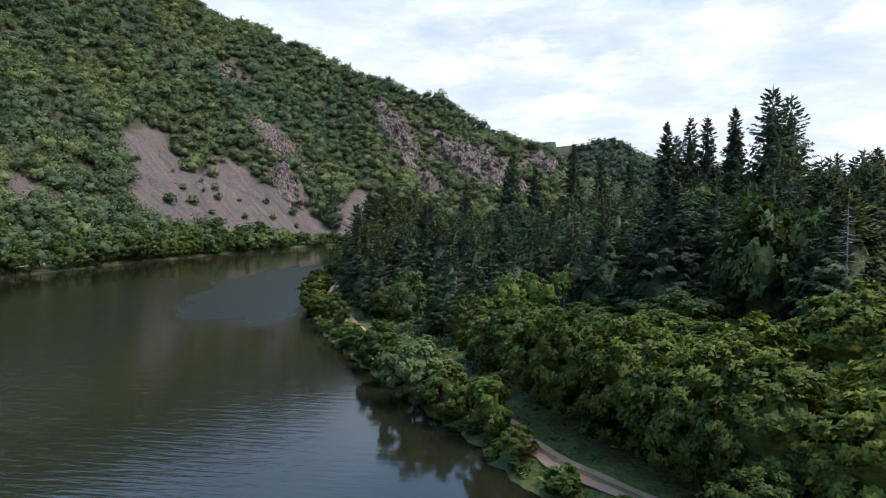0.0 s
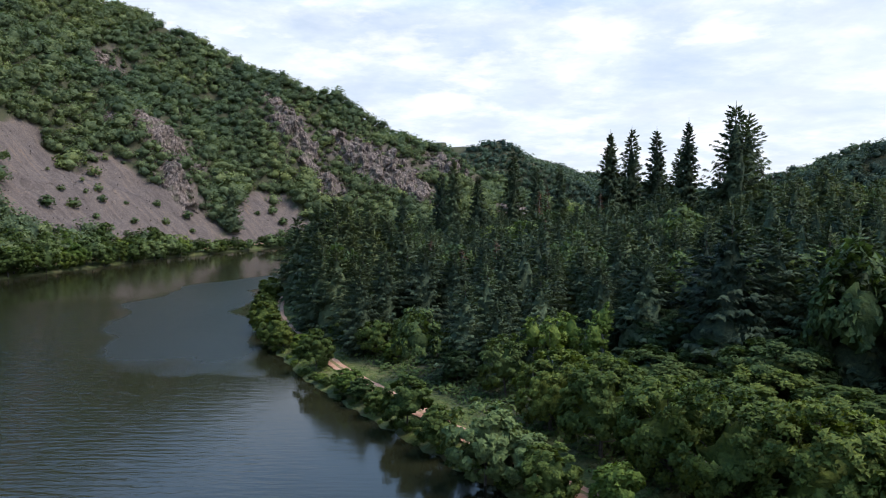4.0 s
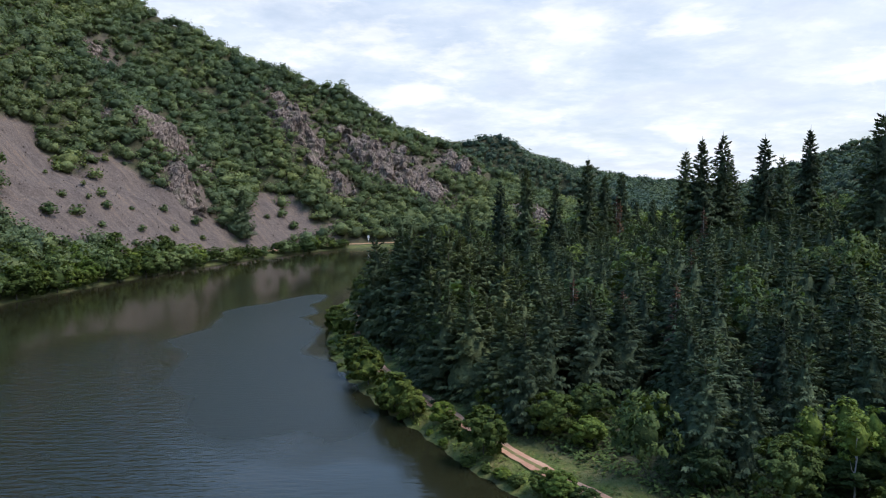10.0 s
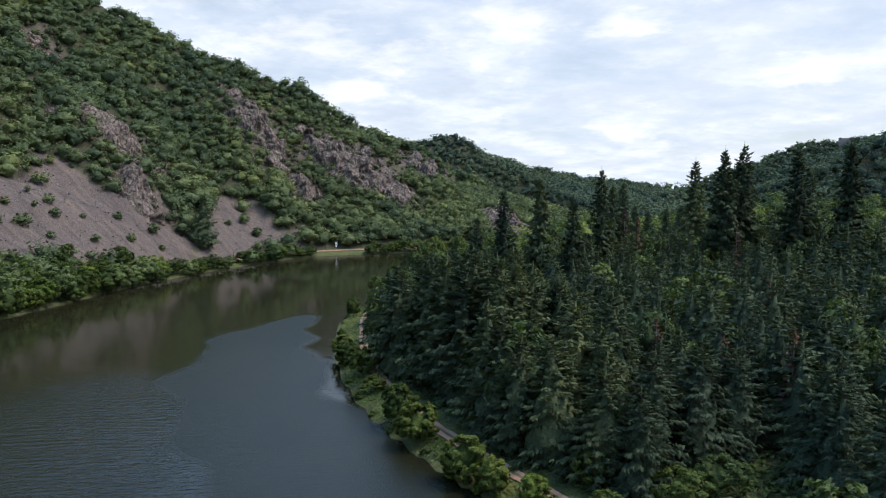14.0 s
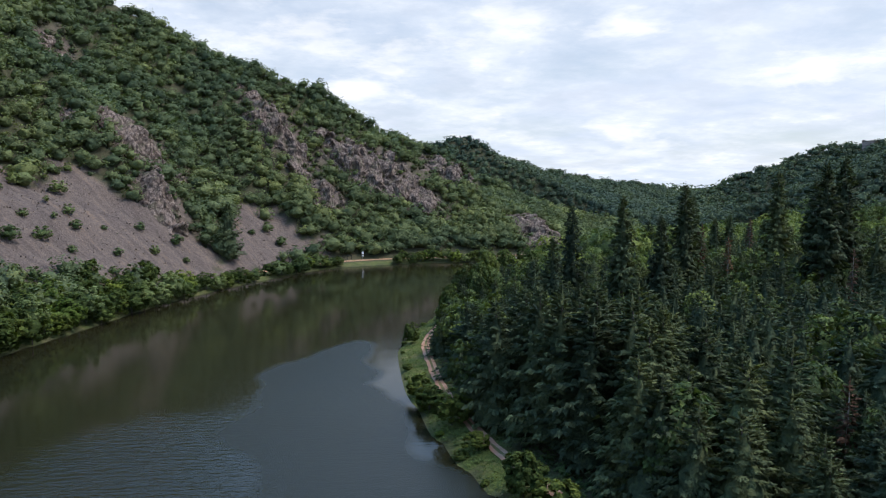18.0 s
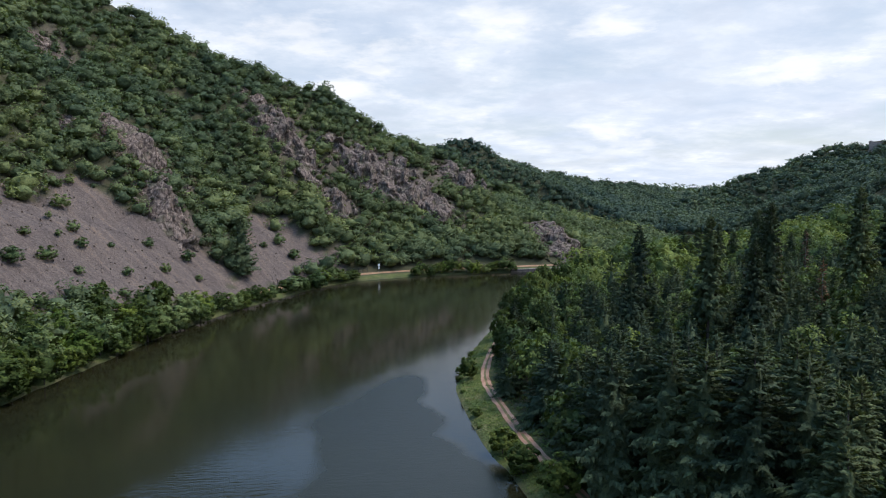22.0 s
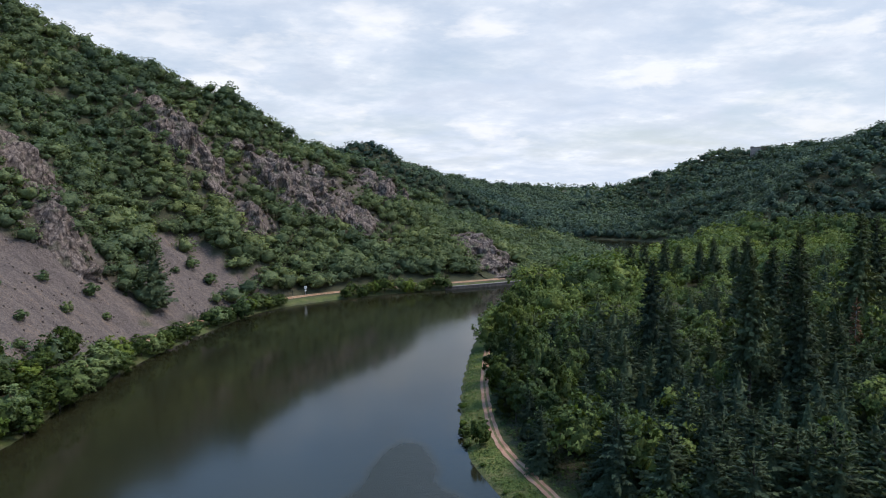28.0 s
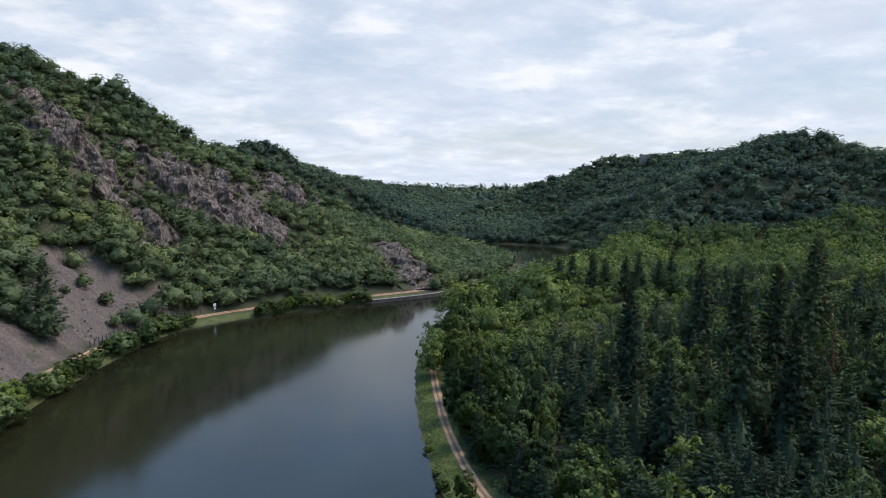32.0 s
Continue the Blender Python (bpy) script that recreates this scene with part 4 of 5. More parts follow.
SPRUCE_THIN = [conifer_crown(50 + k, 16.0, 4.8 + 0.25 * (k % 3), 74, 12, 1.08, 0.06, 0.3, 0.7 + 0.05 * (k % 3), 0.4, 0.6) for k in range(5)]
x, y = jitter_grid(rng, -75, 150, 60, 400, 6.0)
z, dl, dr, sl, sr = ground(x, y)
leafy_share = np.where((y > 262) & (dr < 120), 0.35, np.where((y > 205) & (dr < 26), 0.5, np.where(x > 66, 0.45, 0.14)))
over = y - 0.3 * x
young_patch = (over > 308) & (over < 352) & (x > -22) & (x < 90)
spruce_zone = (dr > 9.0) & (z < 40) & ~((y < 104) & (dr < 32)) & ~(np.hypot(x + 28, y - 121) < 9) & (over < 332) & ~young_patch
leafy_here = spruce_zone & (rng.uniform(0, 1, len(x)) < leafy_share)
spruce_zone &= ~leafy_here
near_track = (dr < 34) & (y < 280) | (dr < 58) & (y < 125)
deep = spruce_zone & ~near_track
places = np.stack([x, y, z - 0.3], 1)
height = np.clip(13.3 + 1.3 * waves(x, y, 60, 42) + rng.normal(0, 1.3, len(x)) - np.clip((16 - dr) * 0.35, 0, 4) + np.clip((112 - y) * 0.25, 0, 6)
                 + 9.5 * np.exp(-((y - 174) / 34) ** 2) * np.clip((36 - dr) / 14, 0, 1), 8, 26)
tint = np.clip(0.45 + 0.22 * waves(x, y, 50, 43) + rng.normal(0, 0.2, len(x)), 0, 1)
slim = rng.uniform(1.05, 1.5, deep.sum())
wood_at("spruce_plantation", "close rows of dark green young spruces", places[deep], SPRUCE_THIN, height[deep] / 16, SPRUCE_FAR, rng, slim=slim, tint=tint[deep])
thin_out = leafy_here & (rng.uniform(0, 1, len(x)) < 0.75)
wood_at("plantation_broadleaves", "light green broad-leaved crowns among the spruces", places[thin_out], OAKS_NEAR, height[thin_out] / 11, MIXED_LEAVES, rng,
        slim=rng.uniform(0.6, 0.85, thin_out.sum()), tint=np.clip(tint[thin_out] + np.where(y[thin_out] > 285, 0.2, -0.15), 0, 1))
young = young_patch & (rng.uniform(0, 1, len(x)) < 0.75)
wood_at("young_broadleaves", "low light green thicket of young broad-leaved trees", places[young], OAKS_VALLEY, rng.uniform(0.45, 0.85, young.sum()), MIXED_LEAVES, rng,
        slim=rng.uniform(0.8, 1.1, young.sum()), tint=np.clip(tint[young] + 0.35, 0, 1))

NEAR_SPRUCE = []
for k in range(6):
    base = new("spruce")
    part("trunk", mesh_of("spruce_trunk", *conifer_trunk(18, 0.2), BARK, True), base)
    part("crown", needles("spruce_crown", conifer_crown(80 + k, 18.0, 5.3 + 0.3 * (k % 3), 190, 28, 0.68, 0.04, 0.26 + 0.05 * (k % 4), 0.7 + 0.06 * (k % 3), 0.45, 0.6), SPRUCE), base)
    tagged(base, "dark green spruce with drooping boughs at the plantation edge", "tree", "spruces along the track")
    NEAR_SPRUCE.append(base)
near = np.where(spruce_zone & ~deep)[0]
first = set()
for i in near:
    k = rng.randint(0, 6)
    s = height[i] / 18
    m = pose(x[i], y[i], z[i] - 0.2, rng.normal(0, 1.2), rng.normal(0, 1.2), rng.uniform(0, 360)) @ Matrix.Diagonal((s * rng.uniform(1.1, 1.5), s * rng.uniform(1.1, 1.5), s, 1))
    if k not in first:
        first.add(k)
        NEAR_SPRUCE[k].matrix_world = m
    else:
        copy_thing(NEAR_SPRUCE[k], Matrix()).matrix_basis = m

# spruces that have died, rust brown
base = new("dead_spruce")
part("trunk", mesh_of("dead_trunk", *conifer_trunk(18, 0.2), GREYWOOD, True), base)
part("crown", needles("dead_crown", conifer_crown(95, 18.0, 2.6, 80, 9, 0.8, 0.15, 0.35, 0.7, 0.5, 0.12), DEAD), base)
tagged(base, "dead spruce with rust-brown needles", "tree", "dead spruces")
for n, (px, py, top, wide) in enumerate([(-26, 148, 20, 1.0), (-20, 140, 19, 0.9), (-14, 134, 21, 0.9), (6, 236, 31, 1.1), (12, 262, 33, 1.2), (-9, 118, 14, 0.9), (-31, 152, 18, 0.7), (20, 210, 30, 1.0), (-2, 160, 24, 0.8), (60, 320, 32, 1.2)]):
    zz = float(ground(np.array([px]), np.array([py]))[0][0])
    m = pose(px, py, zz - 0.2, 0, 0, n * 50) @ Matrix.Diagonal((wide, wide, (top - zz) / 18, 1))
    if n == 0:
        base.matrix_world = m
    else:
        copy_thing(base, Matrix()).matrix_basis = m

# a bare grey spruce at the edge of the wood
r = np.random.RandomState(31)
bare_spruce = new("bare_spruce")
part("trunk", mesh_of("bare_trunk", *conifer_trunk(18, 0.17), GREYWOOD, True), bare_spruce)
twigs = []
for h in np.linspace(4, 17.2, 64):
    a, long = r.uniform(0, 6.283), (18.4 - h) * r.uniform(0.12, 0.26) + 0.3
    out = np.array((math.cos(a), math.sin(a), 0))
    twigs.append(tube([out * 0.05 + (0, 0, h), out * long * 0.5 + (0, 0, h - 0.1 * long), out * long + (0, 0, h - 0.05 * long)], [0.05, 0.03, 0.012], 4))
part("branches", mesh_of("bare_branches", *joined(twigs), GREYWOOD, True), bare_spruce)
bare_spruce.location = (25, 72, float(ground(np.array([25.0]), np.array([72.0]))[0][0]) - 0.2)
tagged(bare_spruce, "bare grey dead spruce with thin leafless branches", "tree")

# the tall old conifers that stand over the plantation
TALL = []
for k, (wide, share, full, fall) in enumerate([(7.0, 0.2, 0.55, 0.22), (5.4, 0.2, 0.62, 0.26), (5.0, 0.28, 0.66, 0.22), (4.8, 0.24, 0.66, 0.34)]):
    base = new("tall_conifer")
    part("trunk", mesh_of("tall_trunk", *conifer_trunk(32, 0.38), BARK, True), base)
    part("crown", needles("tall_crown", conifer_crown(120 + k, 32.0, wide, 210, 34, 0.95, share, fall, full, 0.45, 0.45), SPRUCE), base)
    tagged(base, "tall old conifer standing above the plantation", "tree", "tall conifers")
    TALL.append(base)
# x, y, height of the top, width, kind
SPIRES = [(45, 179, 51, 1.2, 0), (34.5, 234, 51, 1.15, 1), (41, 200, 49.5, 0.95, 2), (36, 212, 48.5, 1.1, 3), (51, 186, 50, 1.0, 0), (27, 230, 49.5, 1.15, 2), (-1.8, 244, 44.5, 1.0, 3),
          (-21.5, 235, 41.7, 0.95, 2), (-26, 262, 38, 0.9, 1), (8, 262, 40, 1.0, 2), (34, 261, 48, 1.1, 3), (72, 190, 37, 1.0, 1), (-44, 160, 27, 0.8, 3),
          (20, 285, 41, 1.0, 2), (55, 275, 46, 1.1, 1), (-14, 230, 36, 0.8, 2), (-38, 238, 31, 0.8, 3), (46, 222, 44, 1.0, 1), (95, 150, 38, 1.0, 1)]
# a row of conifers before the broad-leaved valley wood
SPIRES += [(52 + 6.8 * i, 396 - 3.1 * i + 2.5 * (i % 2), 28 + 1.5 * (i % 3), 0.9, 1 + i % 3) for i in range(8)]
seen = set()
for n, (sx, sy, top, wide, kind) in enumerate(SPIRES):
    zz = float(ground(np.array([sx]), np.array([sy]))[0][0])
    m = pose(sx, sy, zz - 0.2, 0, 0, n * 77) @ Matrix.Diagonal((wide, wide, (top - zz) / 32, 1))
    if kind in seen:
        copy_thing(TALL[kind], Matrix()).matrix_basis = m
    else:
        seen.add(kind)
        TALL[kind].matrix_world = m


# ---- broad-leaved trees and bushes ----
def leafy(name, label, category, group, seed, height, radius, clumps, per_clump, leaf, material, low, thick, limbs):
    base = new(name)
    (v, f, r), centres = broad_crown(seed, height, radius, clumps, per_clump, leaf, low, (11, 16), True, 0.7)
    part("trunk", mesh_of(name + "_trunk", *trunk_and_limbs(seed, height, centres, thick, limbs), BARK, True), base)
    part("crown", mesh_of(name + "_crown", v, f, material, False, r), base)
    return tagged(base, label, category, group)


class Kind:
    """A first tree of a kind and its copies."""

    def __init__(self, makers):
        self.makers, self.first, self.count = makers, {}, 0

    def plant(self, px, py, height, radius, turn, sink=0.1):
        k = self.count % len(self.makers)
        self.count += 1
        if k not in self.first:
            self.first[k] = ob = self.makers[k]()
            ob["size"] = (10.0, 4.0)
        else:
            ob = copy_thing(self.first[k], Matrix())
        zz = float(ground(np.array([px]), np.array([py]))[0][0])
        ob.matrix_basis = pose(px, py, max(zz, 0) - sink, 0, 0, turn) @ Matrix.Diagonal((radius / 4.0, radius / 4.0, height / 10.0, 1))
        return ob


big_broad = Kind([lambda k=k: leafy("broadleaf_tree", "leafy yellowish green broad-leaved tree overhanging the track", "tree", "broad-leaved trees by the track", 200 + k, 10, 4.7, 150, 76, 0.33, BROAD, 0.0, 0.22, 14) for k in range(3)])
dark_broad = Kind([lambda k=k: leafy("broadleaf_tree", "dark green broad-leaved tree at the forest edge", "tree", "dark broad-leaved trees", 206 + k, 10, 4.7, 130, 76, 0.33, DARK_BROAD, 0.0, 0.22, 14) for k in range(3)])
mid_broad = Kind([lambda k=k: leafy("young_tree", "young green broad-leaved tree beside the track", "tree", "young trees by the track", 220 + k, 10, 4.0, 80, 64, 0.36, DARK_BROAD if k else BROAD, 0.06, 0.16, 8) for k in range(3)])
bank_bush = Kind([lambda k=k: leafy("bank_bush", "rounded green bush at the water's edge", "bush", "bushes on the wooded bank", 240 + k, 10, 4.0, 64, 70, 0.5, BROAD, 0.0, 0.12, 6) for k in range(3)])
lime_bush = Kind([lambda k=k: leafy("bright_bush", "bright yellow-green bush on the river bank", "bush", "bright bushes", 260 + k, 10, 4.0, 60, 70, 0.5, LIME, 0.0, 0.12, 6) for k in range(2)])
willow = Kind([lambda k=k: leafy("willow", "pale silvery green willow bush at the waterside", "bush", "willows", 280 + k, 10, 4.0, 70, 70, 0.45, WILLOW, 0.02, 0.14, 6) for k in range(2)])
far_bush = Kind([lambda k=k: leafy("shore_bush", "round green bush on the far shore", "bush", "bushes on the far shore", 300 + k, 10, 4.0, 44, 36, 0.55, BROAD, 0.0, 0.12, 4) for k in range(4)])
far_willow = Kind([lambda k=k: leafy("shore_willow", "pale grey-green willow on the far shore", "bush", "willows on the far shore", 320 + k, 10, 4.0, 44, 36, 0.5, WILLOW, 0.0, 0.12, 4) for k in range(2)])

far_lime = Kind([lambda k=k: leafy("bright_shore_bush", "fresh light green bush on the far shore", "bush", "bright bushes on the far shore", 340 + k, 10, 4.0, 44, 36, 0.55, LIME, 0.0, 0.12, 4) for k in range(2)])

# broad-leaved edge of the wood, near the start of the track
for n, (px, py, h, r) in enumerate([(5, 63, 12, 4.6), (12, 57, 11, 4.8), (3, 76, 10, 4.5), (14, 70, 10, 5.2), (22, 60, 11, 5.5), (2, 90, 9, 4.4), (-6, 93, 8, 3.6), (12, 84, 9.5, 5), (22, 48, 12, 5),
                                    (32, 52, 12, 5.5), (-7, 102, 8.5, 4), (6, 102, 9.5, 4.6), (40, 40, 13, 5), (44, 52, 13, 6), (15, 45, 7.5, 3.4), (8, 67, 9, 4), (17, 63, 11, 5), (25, 66, 10, 5),
                                    (8, 80, 10, 4.5), (16, 88, 8.5, 4.5), (10, 93, 9, 4.5), (35, 60, 12, 5), (30, 44, 12, 5)]):
    (dark_broad if py > 61 and n % 3 else big_broad).plant(px, py, h * (0.74 if py > 61 else 1.0) * (0.85 + 0.3 * (n * 7 % 5) / 4), r, n * 61)
for n, (px, py, h, r) in enumerate([(-34, 122, 6.5, 3.2), (-29, 124, 5.5, 3.0), (-21, 105, 5, 2.4), (-16, 112, 6, 2.8), (-15, 99, 7.5, 3), (-24, 116, 4, 2.4), (-40, 132, 5, 2.6), (-56, 240, 9, 3.2), (-58, 249, 10, 3.4),
                                    (-57, 226, 7, 3), (-60, 262, 11, 3.6), (-50, 216, 8, 3), (-54, 200, 9, 3.4), (-48, 190, 10, 3.6), (-52, 262, 15, 3.0), (-49, 282, 18, 4), (-44, 300, 18, 4), (-40, 318, 17, 4.2),
                                    (-58, 276, 13, 3.6), (-52, 292, 14, 3.8), (-30, 338, 17, 4.5), (-16, 362, 16, 4.5), (2, 385, 15, 4.5), (-45, 305, 12, 4)]):
    mid_broad.plant(px, py, h, r, n * 47)
for n, (px, py, h, r) in enumerate([(-73, 208, 4.5, 2.4), (-71.5, 199, 5, 2.8), (-68.5, 189, 6, 3.1), (-66, 177, 3, 2), (-62.5, 160, 6.8, 3.3), (-60, 152, 5.8, 2.9), (-55, 139, 6.4, 3.0), (-52, 134.5, 5, 2.4),
                                    (-71.5, 254, 5.5, 1.9), (-43, 119, 6.2, 2.9), (-34, 103, 3, 2.1), (-37, 108, 2.6, 1.8), (-27, 91.5, 6.8, 3.1), (-23, 85, 5.5, 2.6), (-13, 71.5, 5.5, 2.6), (-31, 98, 3.0, 2.0),
                                    (-74, 228, 1.8, 1.2), (-47, 127, 2.2, 1.5), (-72, 262, 2.4, 1.5), (-5, 60, 3, 1.7)]):
    bank_bush.plant(px, py, h, r, n * 53)
for n, (px, py, h, r) in enumerate([(-8.5, 65.5, 6.6, 2.5), (-36, 106, 3.4, 2.2), (-30, 118, 4, 2.4), (-1, 53.5, 2.6, 1.6), (-48, 131, 3.2, 2), (3, 49, 2.4, 1.6)]):
    lime_bush.plant(px, py, h, r, n * 71)
for n, (px, py, h, r) in enumerate([(-18.5, 77, 8.6, 3.6), (-15, 74.5, 6, 2.6), (-52, 266, 16.5, 2.4)]):
    willow.plant(px, py, h, r, n * 71)
# low bushes and tall weeds that fringe the wooded bank
rng = np.random.RandomState(19)
for at in np.concatenate([np.arange(3.3, 10.5, 0.2), np.arange(10.6, 17.5, 0.5)]):
    a = at + rng.uniform(-0.08, 0.08)
    px, py = np.interp(a, RIGHT_AT, RIGHT_LINE[:, 0]), np.interp(a, RIGHT_AT, RIGHT_LINE[:, 1])
    qx, qy = np.interp(a + 0.03, RIGHT_AT, RIGHT_LINE[:, 0]) - px, np.interp(a + 0.03, RIGHT_AT, RIGHT_LINE[:, 1]) - py
    q, off, h = math.hypot(qx, qy), rng.uniform(-0.2, 0.8), rng.uniform(0.7, 1.5)
    (lime_bush if rng.uniform() < 0.35 else bank_bush).plant(px + qy / q * off, py - qx / q * off, h, h * rng.uniform(0.6, 0.95), rng.uniform(0, 360), 0.25)
# trees that overhang the first stretch of the track
for n, (px, py, h, r) in enumerate([(9, 53, 11.5, 4.6), (5, 59.5, 11, 4.4), (1, 65.5, 10.5, 4.2), (-2.5, 72, 10, 4.0), (-7, 79, 9.5, 3.8), (-11, 86.5, 8.5, 3.6), (13, 47.5, 11, 4.6), (18, 42.5, 11, 4.6), (10, 43, 6.5, 3), (14, 39, 6.5, 3)]):
    big_broad.plant(px, py, h, r, n * 83 + 20)

# birches with thin pale trunks in the young wood
for n, (px, py, h) in enumerate([(-9, 99, 10), (-6.5, 100.5, 9.5), (-4, 98, 9), (-11, 103, 9), (-2, 102, 10), (-7, 104, 8.5)]):
    base = new("birch")
    (v, f, r), centres = broad_crown(400 + n, h, 1.7, 34, 20, 0.32, 0.35, (9, 12))
    part("trunk", mesh_of("birch_trunk", *trunk_and_limbs(400 + n, h * 1.2, centres, 0.09, 8), GREYWOOD, True), base)
    part("crown", mesh_of("birch_crown", v, f, LIME, False, r), base)
    tagged(base, "slender birch with pale trunk and sparse light leaves", "tree", "birches")
    base.location = (px, py, float(ground(np.array([px]), np.array([py]))[0][0]) - 0.1)

# bushes along the far shore
rng = np.random.RandomState(9)
for n, at in enumerate(np.arange(1.9, 12.1, 0.095)):
    px, py = np.interp(at, LEFT_AT, LEFT_LINE[:, 0]), np.interp(at, LEFT_AT, LEFT_LINE[:, 1])
    if 7.62 < at < 7.75 or 9.25 < at < 10.1 or 11.5 < at < 12.2 and rng.uniform() < 0.9:
        continue
    big = 1.3 if at < 6.6 else 0.9
    off = rng.uniform(-0.6, 3.6 if at < 7 else 2.6)
    qx, qy = np.interp(at + 0.02, LEFT_AT, LEFT_LINE[:, 0]) - px, np.interp(at + 0.02, LEFT_AT, LEFT_LINE[:, 1]) - py
    q = math.hypot(qx, qy)
    px, py = px - qy / q * off, py + qx / q * off
    h = rng.uniform(5.0, 9.5) * big
    kind = far_willow if rng.uniform() < 0.3 else (far_lime if rng.uniform() < 0.14 else far_bush)
    kind.plant(px, py, h, h * rng.uniform(0.42, 0.58), rng.uniform(0, 360))
for n, at in enumerate(np.arange(1.5, 6.6, 0.13)):
    px, py = np.interp(at, LEFT_AT, LEFT_LINE[:, 0]), np.interp(at, LEFT_AT, LEFT_LINE[:, 1])
    (far_lime if n % 7 == 0 else far_bush).plant(px - rng.uniform(11, 20), py + rng.uniform(-2, 4), rng.uniform(7, 12), rng.uniform(3.0, 4.8), rng.uniform(0, 360))

# conifers on the skyline
for n, (px, py) in enumerate([(-352, 415), (-346, 424), (-338, 430), (-331, 442), (-322, 450), (-315, 462), (-306, 468)]):
    m = pose(px, py, one(px, py) - 0.3, 0, 0, 60 * n) @ Matrix.Diagonal((0.8, 0.8, 0.85 + 0.1 * (n % 3), 1))
    ob = copy_thing(NEAR_SPRUCE[n % 6], Matrix())
    ob.matrix_basis = m
    tagged(ob, "dark conifer on the crest of the wooded hill", "tree", "conifers on the crest")

# the single spruce at the foot of the scree
m = pose(-147, 405, one(-147, 405) - 0.3, 0, 0, 40) @ Matrix.Diagonal((1.6, 1.6, 1.5, 1))
ob = copy_thing(NEAR_SPRUCE[0], Matrix())
ob.matrix_basis = m
tagged(ob, "single dark spruce at the foot of the scree", "tree")



def facets(u, v, size, seed):
    """Broken rock: each block has its own height and tilt, longer up the slope than across it."""
    r = np.random.RandomState(seed)
    gu, gv = jitter_grid(r, u.min() - size, u.max() + size, 0.6 * v.min() - size, 0.6 * v.max() + size, size)
    near = np.argmin((u.ravel()[:, None] - gu[None]) ** 2 + (0.6 * v.ravel()[:, None] - gv[None]) ** 2, 1)
    lift, tu, tv = r.uniform(-0.2, 1.0, len(gu)), r.normal(0, 0.7 / size, len(gu)), r.normal(0.3, 0.6, len(gu)) / size
    return (lift[near] + tu[near] * (u.ravel() - gu[near]) + tv[near] * (0.6 * v.ravel() - gv[near])).reshape(u.shape)


def crag_mesh(seed, px, py, w, h, up, steep):
    """A craggy rock face that grows out of the slope: ledges, ribs and clefts that sink into the ground at its edges."""
    long = h / max(steep, 0.55)
    nu, nv = int(w * 2.2), int(long * 2.2)
    u, v = np.meshgrid(np.linspace(-0.62 * w, 0.62 * w, nu), np.linspace(-0.25 * long, 1.2 * long, nv))
    x, y = px + v * up[0] - u * up[1], py + v * up[1] + u * up[0]
    z = ground(x, y)[0]
    shape = 1.25 - np.hypot(u / (w * 0.5), (v - long * 0.45) / (long * 0.6)) + 0.4 * waves(u, v, 22, seed) + 0.2 * waves(u, v, 9, seed + 50)
    mask = np.clip(shape, -0.35, 0.8)
    block, slab = facets(u, v, 9.0, seed + 100), facets(u, v, 3.4, seed + 150)
    climb = v * steep
    step = climb / 6.5 + 0.5 * waves(u, v, 18, seed + 200) + u * 0.03
    ledge = step - np.floor(step)
    ledge = np.where(ledge < 0.82, ledge / 0.82, (1 - ledge) / 0.18)
    rough = np.random.RandomState(seed).normal(0, 0.16, u.shape)
    out = mask * (0.07 * w + 2.4 * ledge + 4.2 * block + 0.8) + np.clip(mask * 3, 0, 1) * (1.7 * slab + rough) - 1.0
    x, y = x - up[0] * out * 0.95, y - up[1] * out * 0.95
    z = z + out * 0.3
    cell = (np.arange(nv - 1)[:, None] * nu + np.arange(nu - 1)[None]).ravel()
    quads = np.stack([cell, cell + nu, cell + nu + 1, cell + 1], 1)
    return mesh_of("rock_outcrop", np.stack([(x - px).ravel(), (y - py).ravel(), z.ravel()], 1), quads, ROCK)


for n, (px, py, w, h, up, steep) in enumerate(CRAG_FRAMES):
    ob = new("rock_outcrop", crag_mesh(n + 1, px, py, w, h, up, steep))
    ob.location = (px, py, 0)
    tagged(ob, "jagged reddish grey rock outcrop on the steep slope", "rock", "crags on the hillside")

# shrubs on the scree
rng = np.random.RandomState(77)
SCREE_SHRUBS = [(-208, 373), (-206, 357), (-206, 338), (-193, 351), (-197, 332), (-189, 337), (-188, 365), (-199, 347), (-182, 337), (-179, 354), (-179, 381), (-166, 389), (-198, 357), (-192, 301),
                (-188, 304), (-222, 366), (-228, 378), (-214, 386), (-236, 380), (-219, 350), (-212, 392), (-142, 440), (-136, 452), (-128, 447), (-170, 370), (-160, 380), (-176, 340), (-201, 318)]
for n, (px, py) in enumerate(SCREE_SHRUBS):
    h = rng.uniform(2.4, 7.0)
    far_willow.plant(px, py, h * 0.9, h * rng.uniform(0.4, 0.6), rng.uniform(0, 360), 0.4)


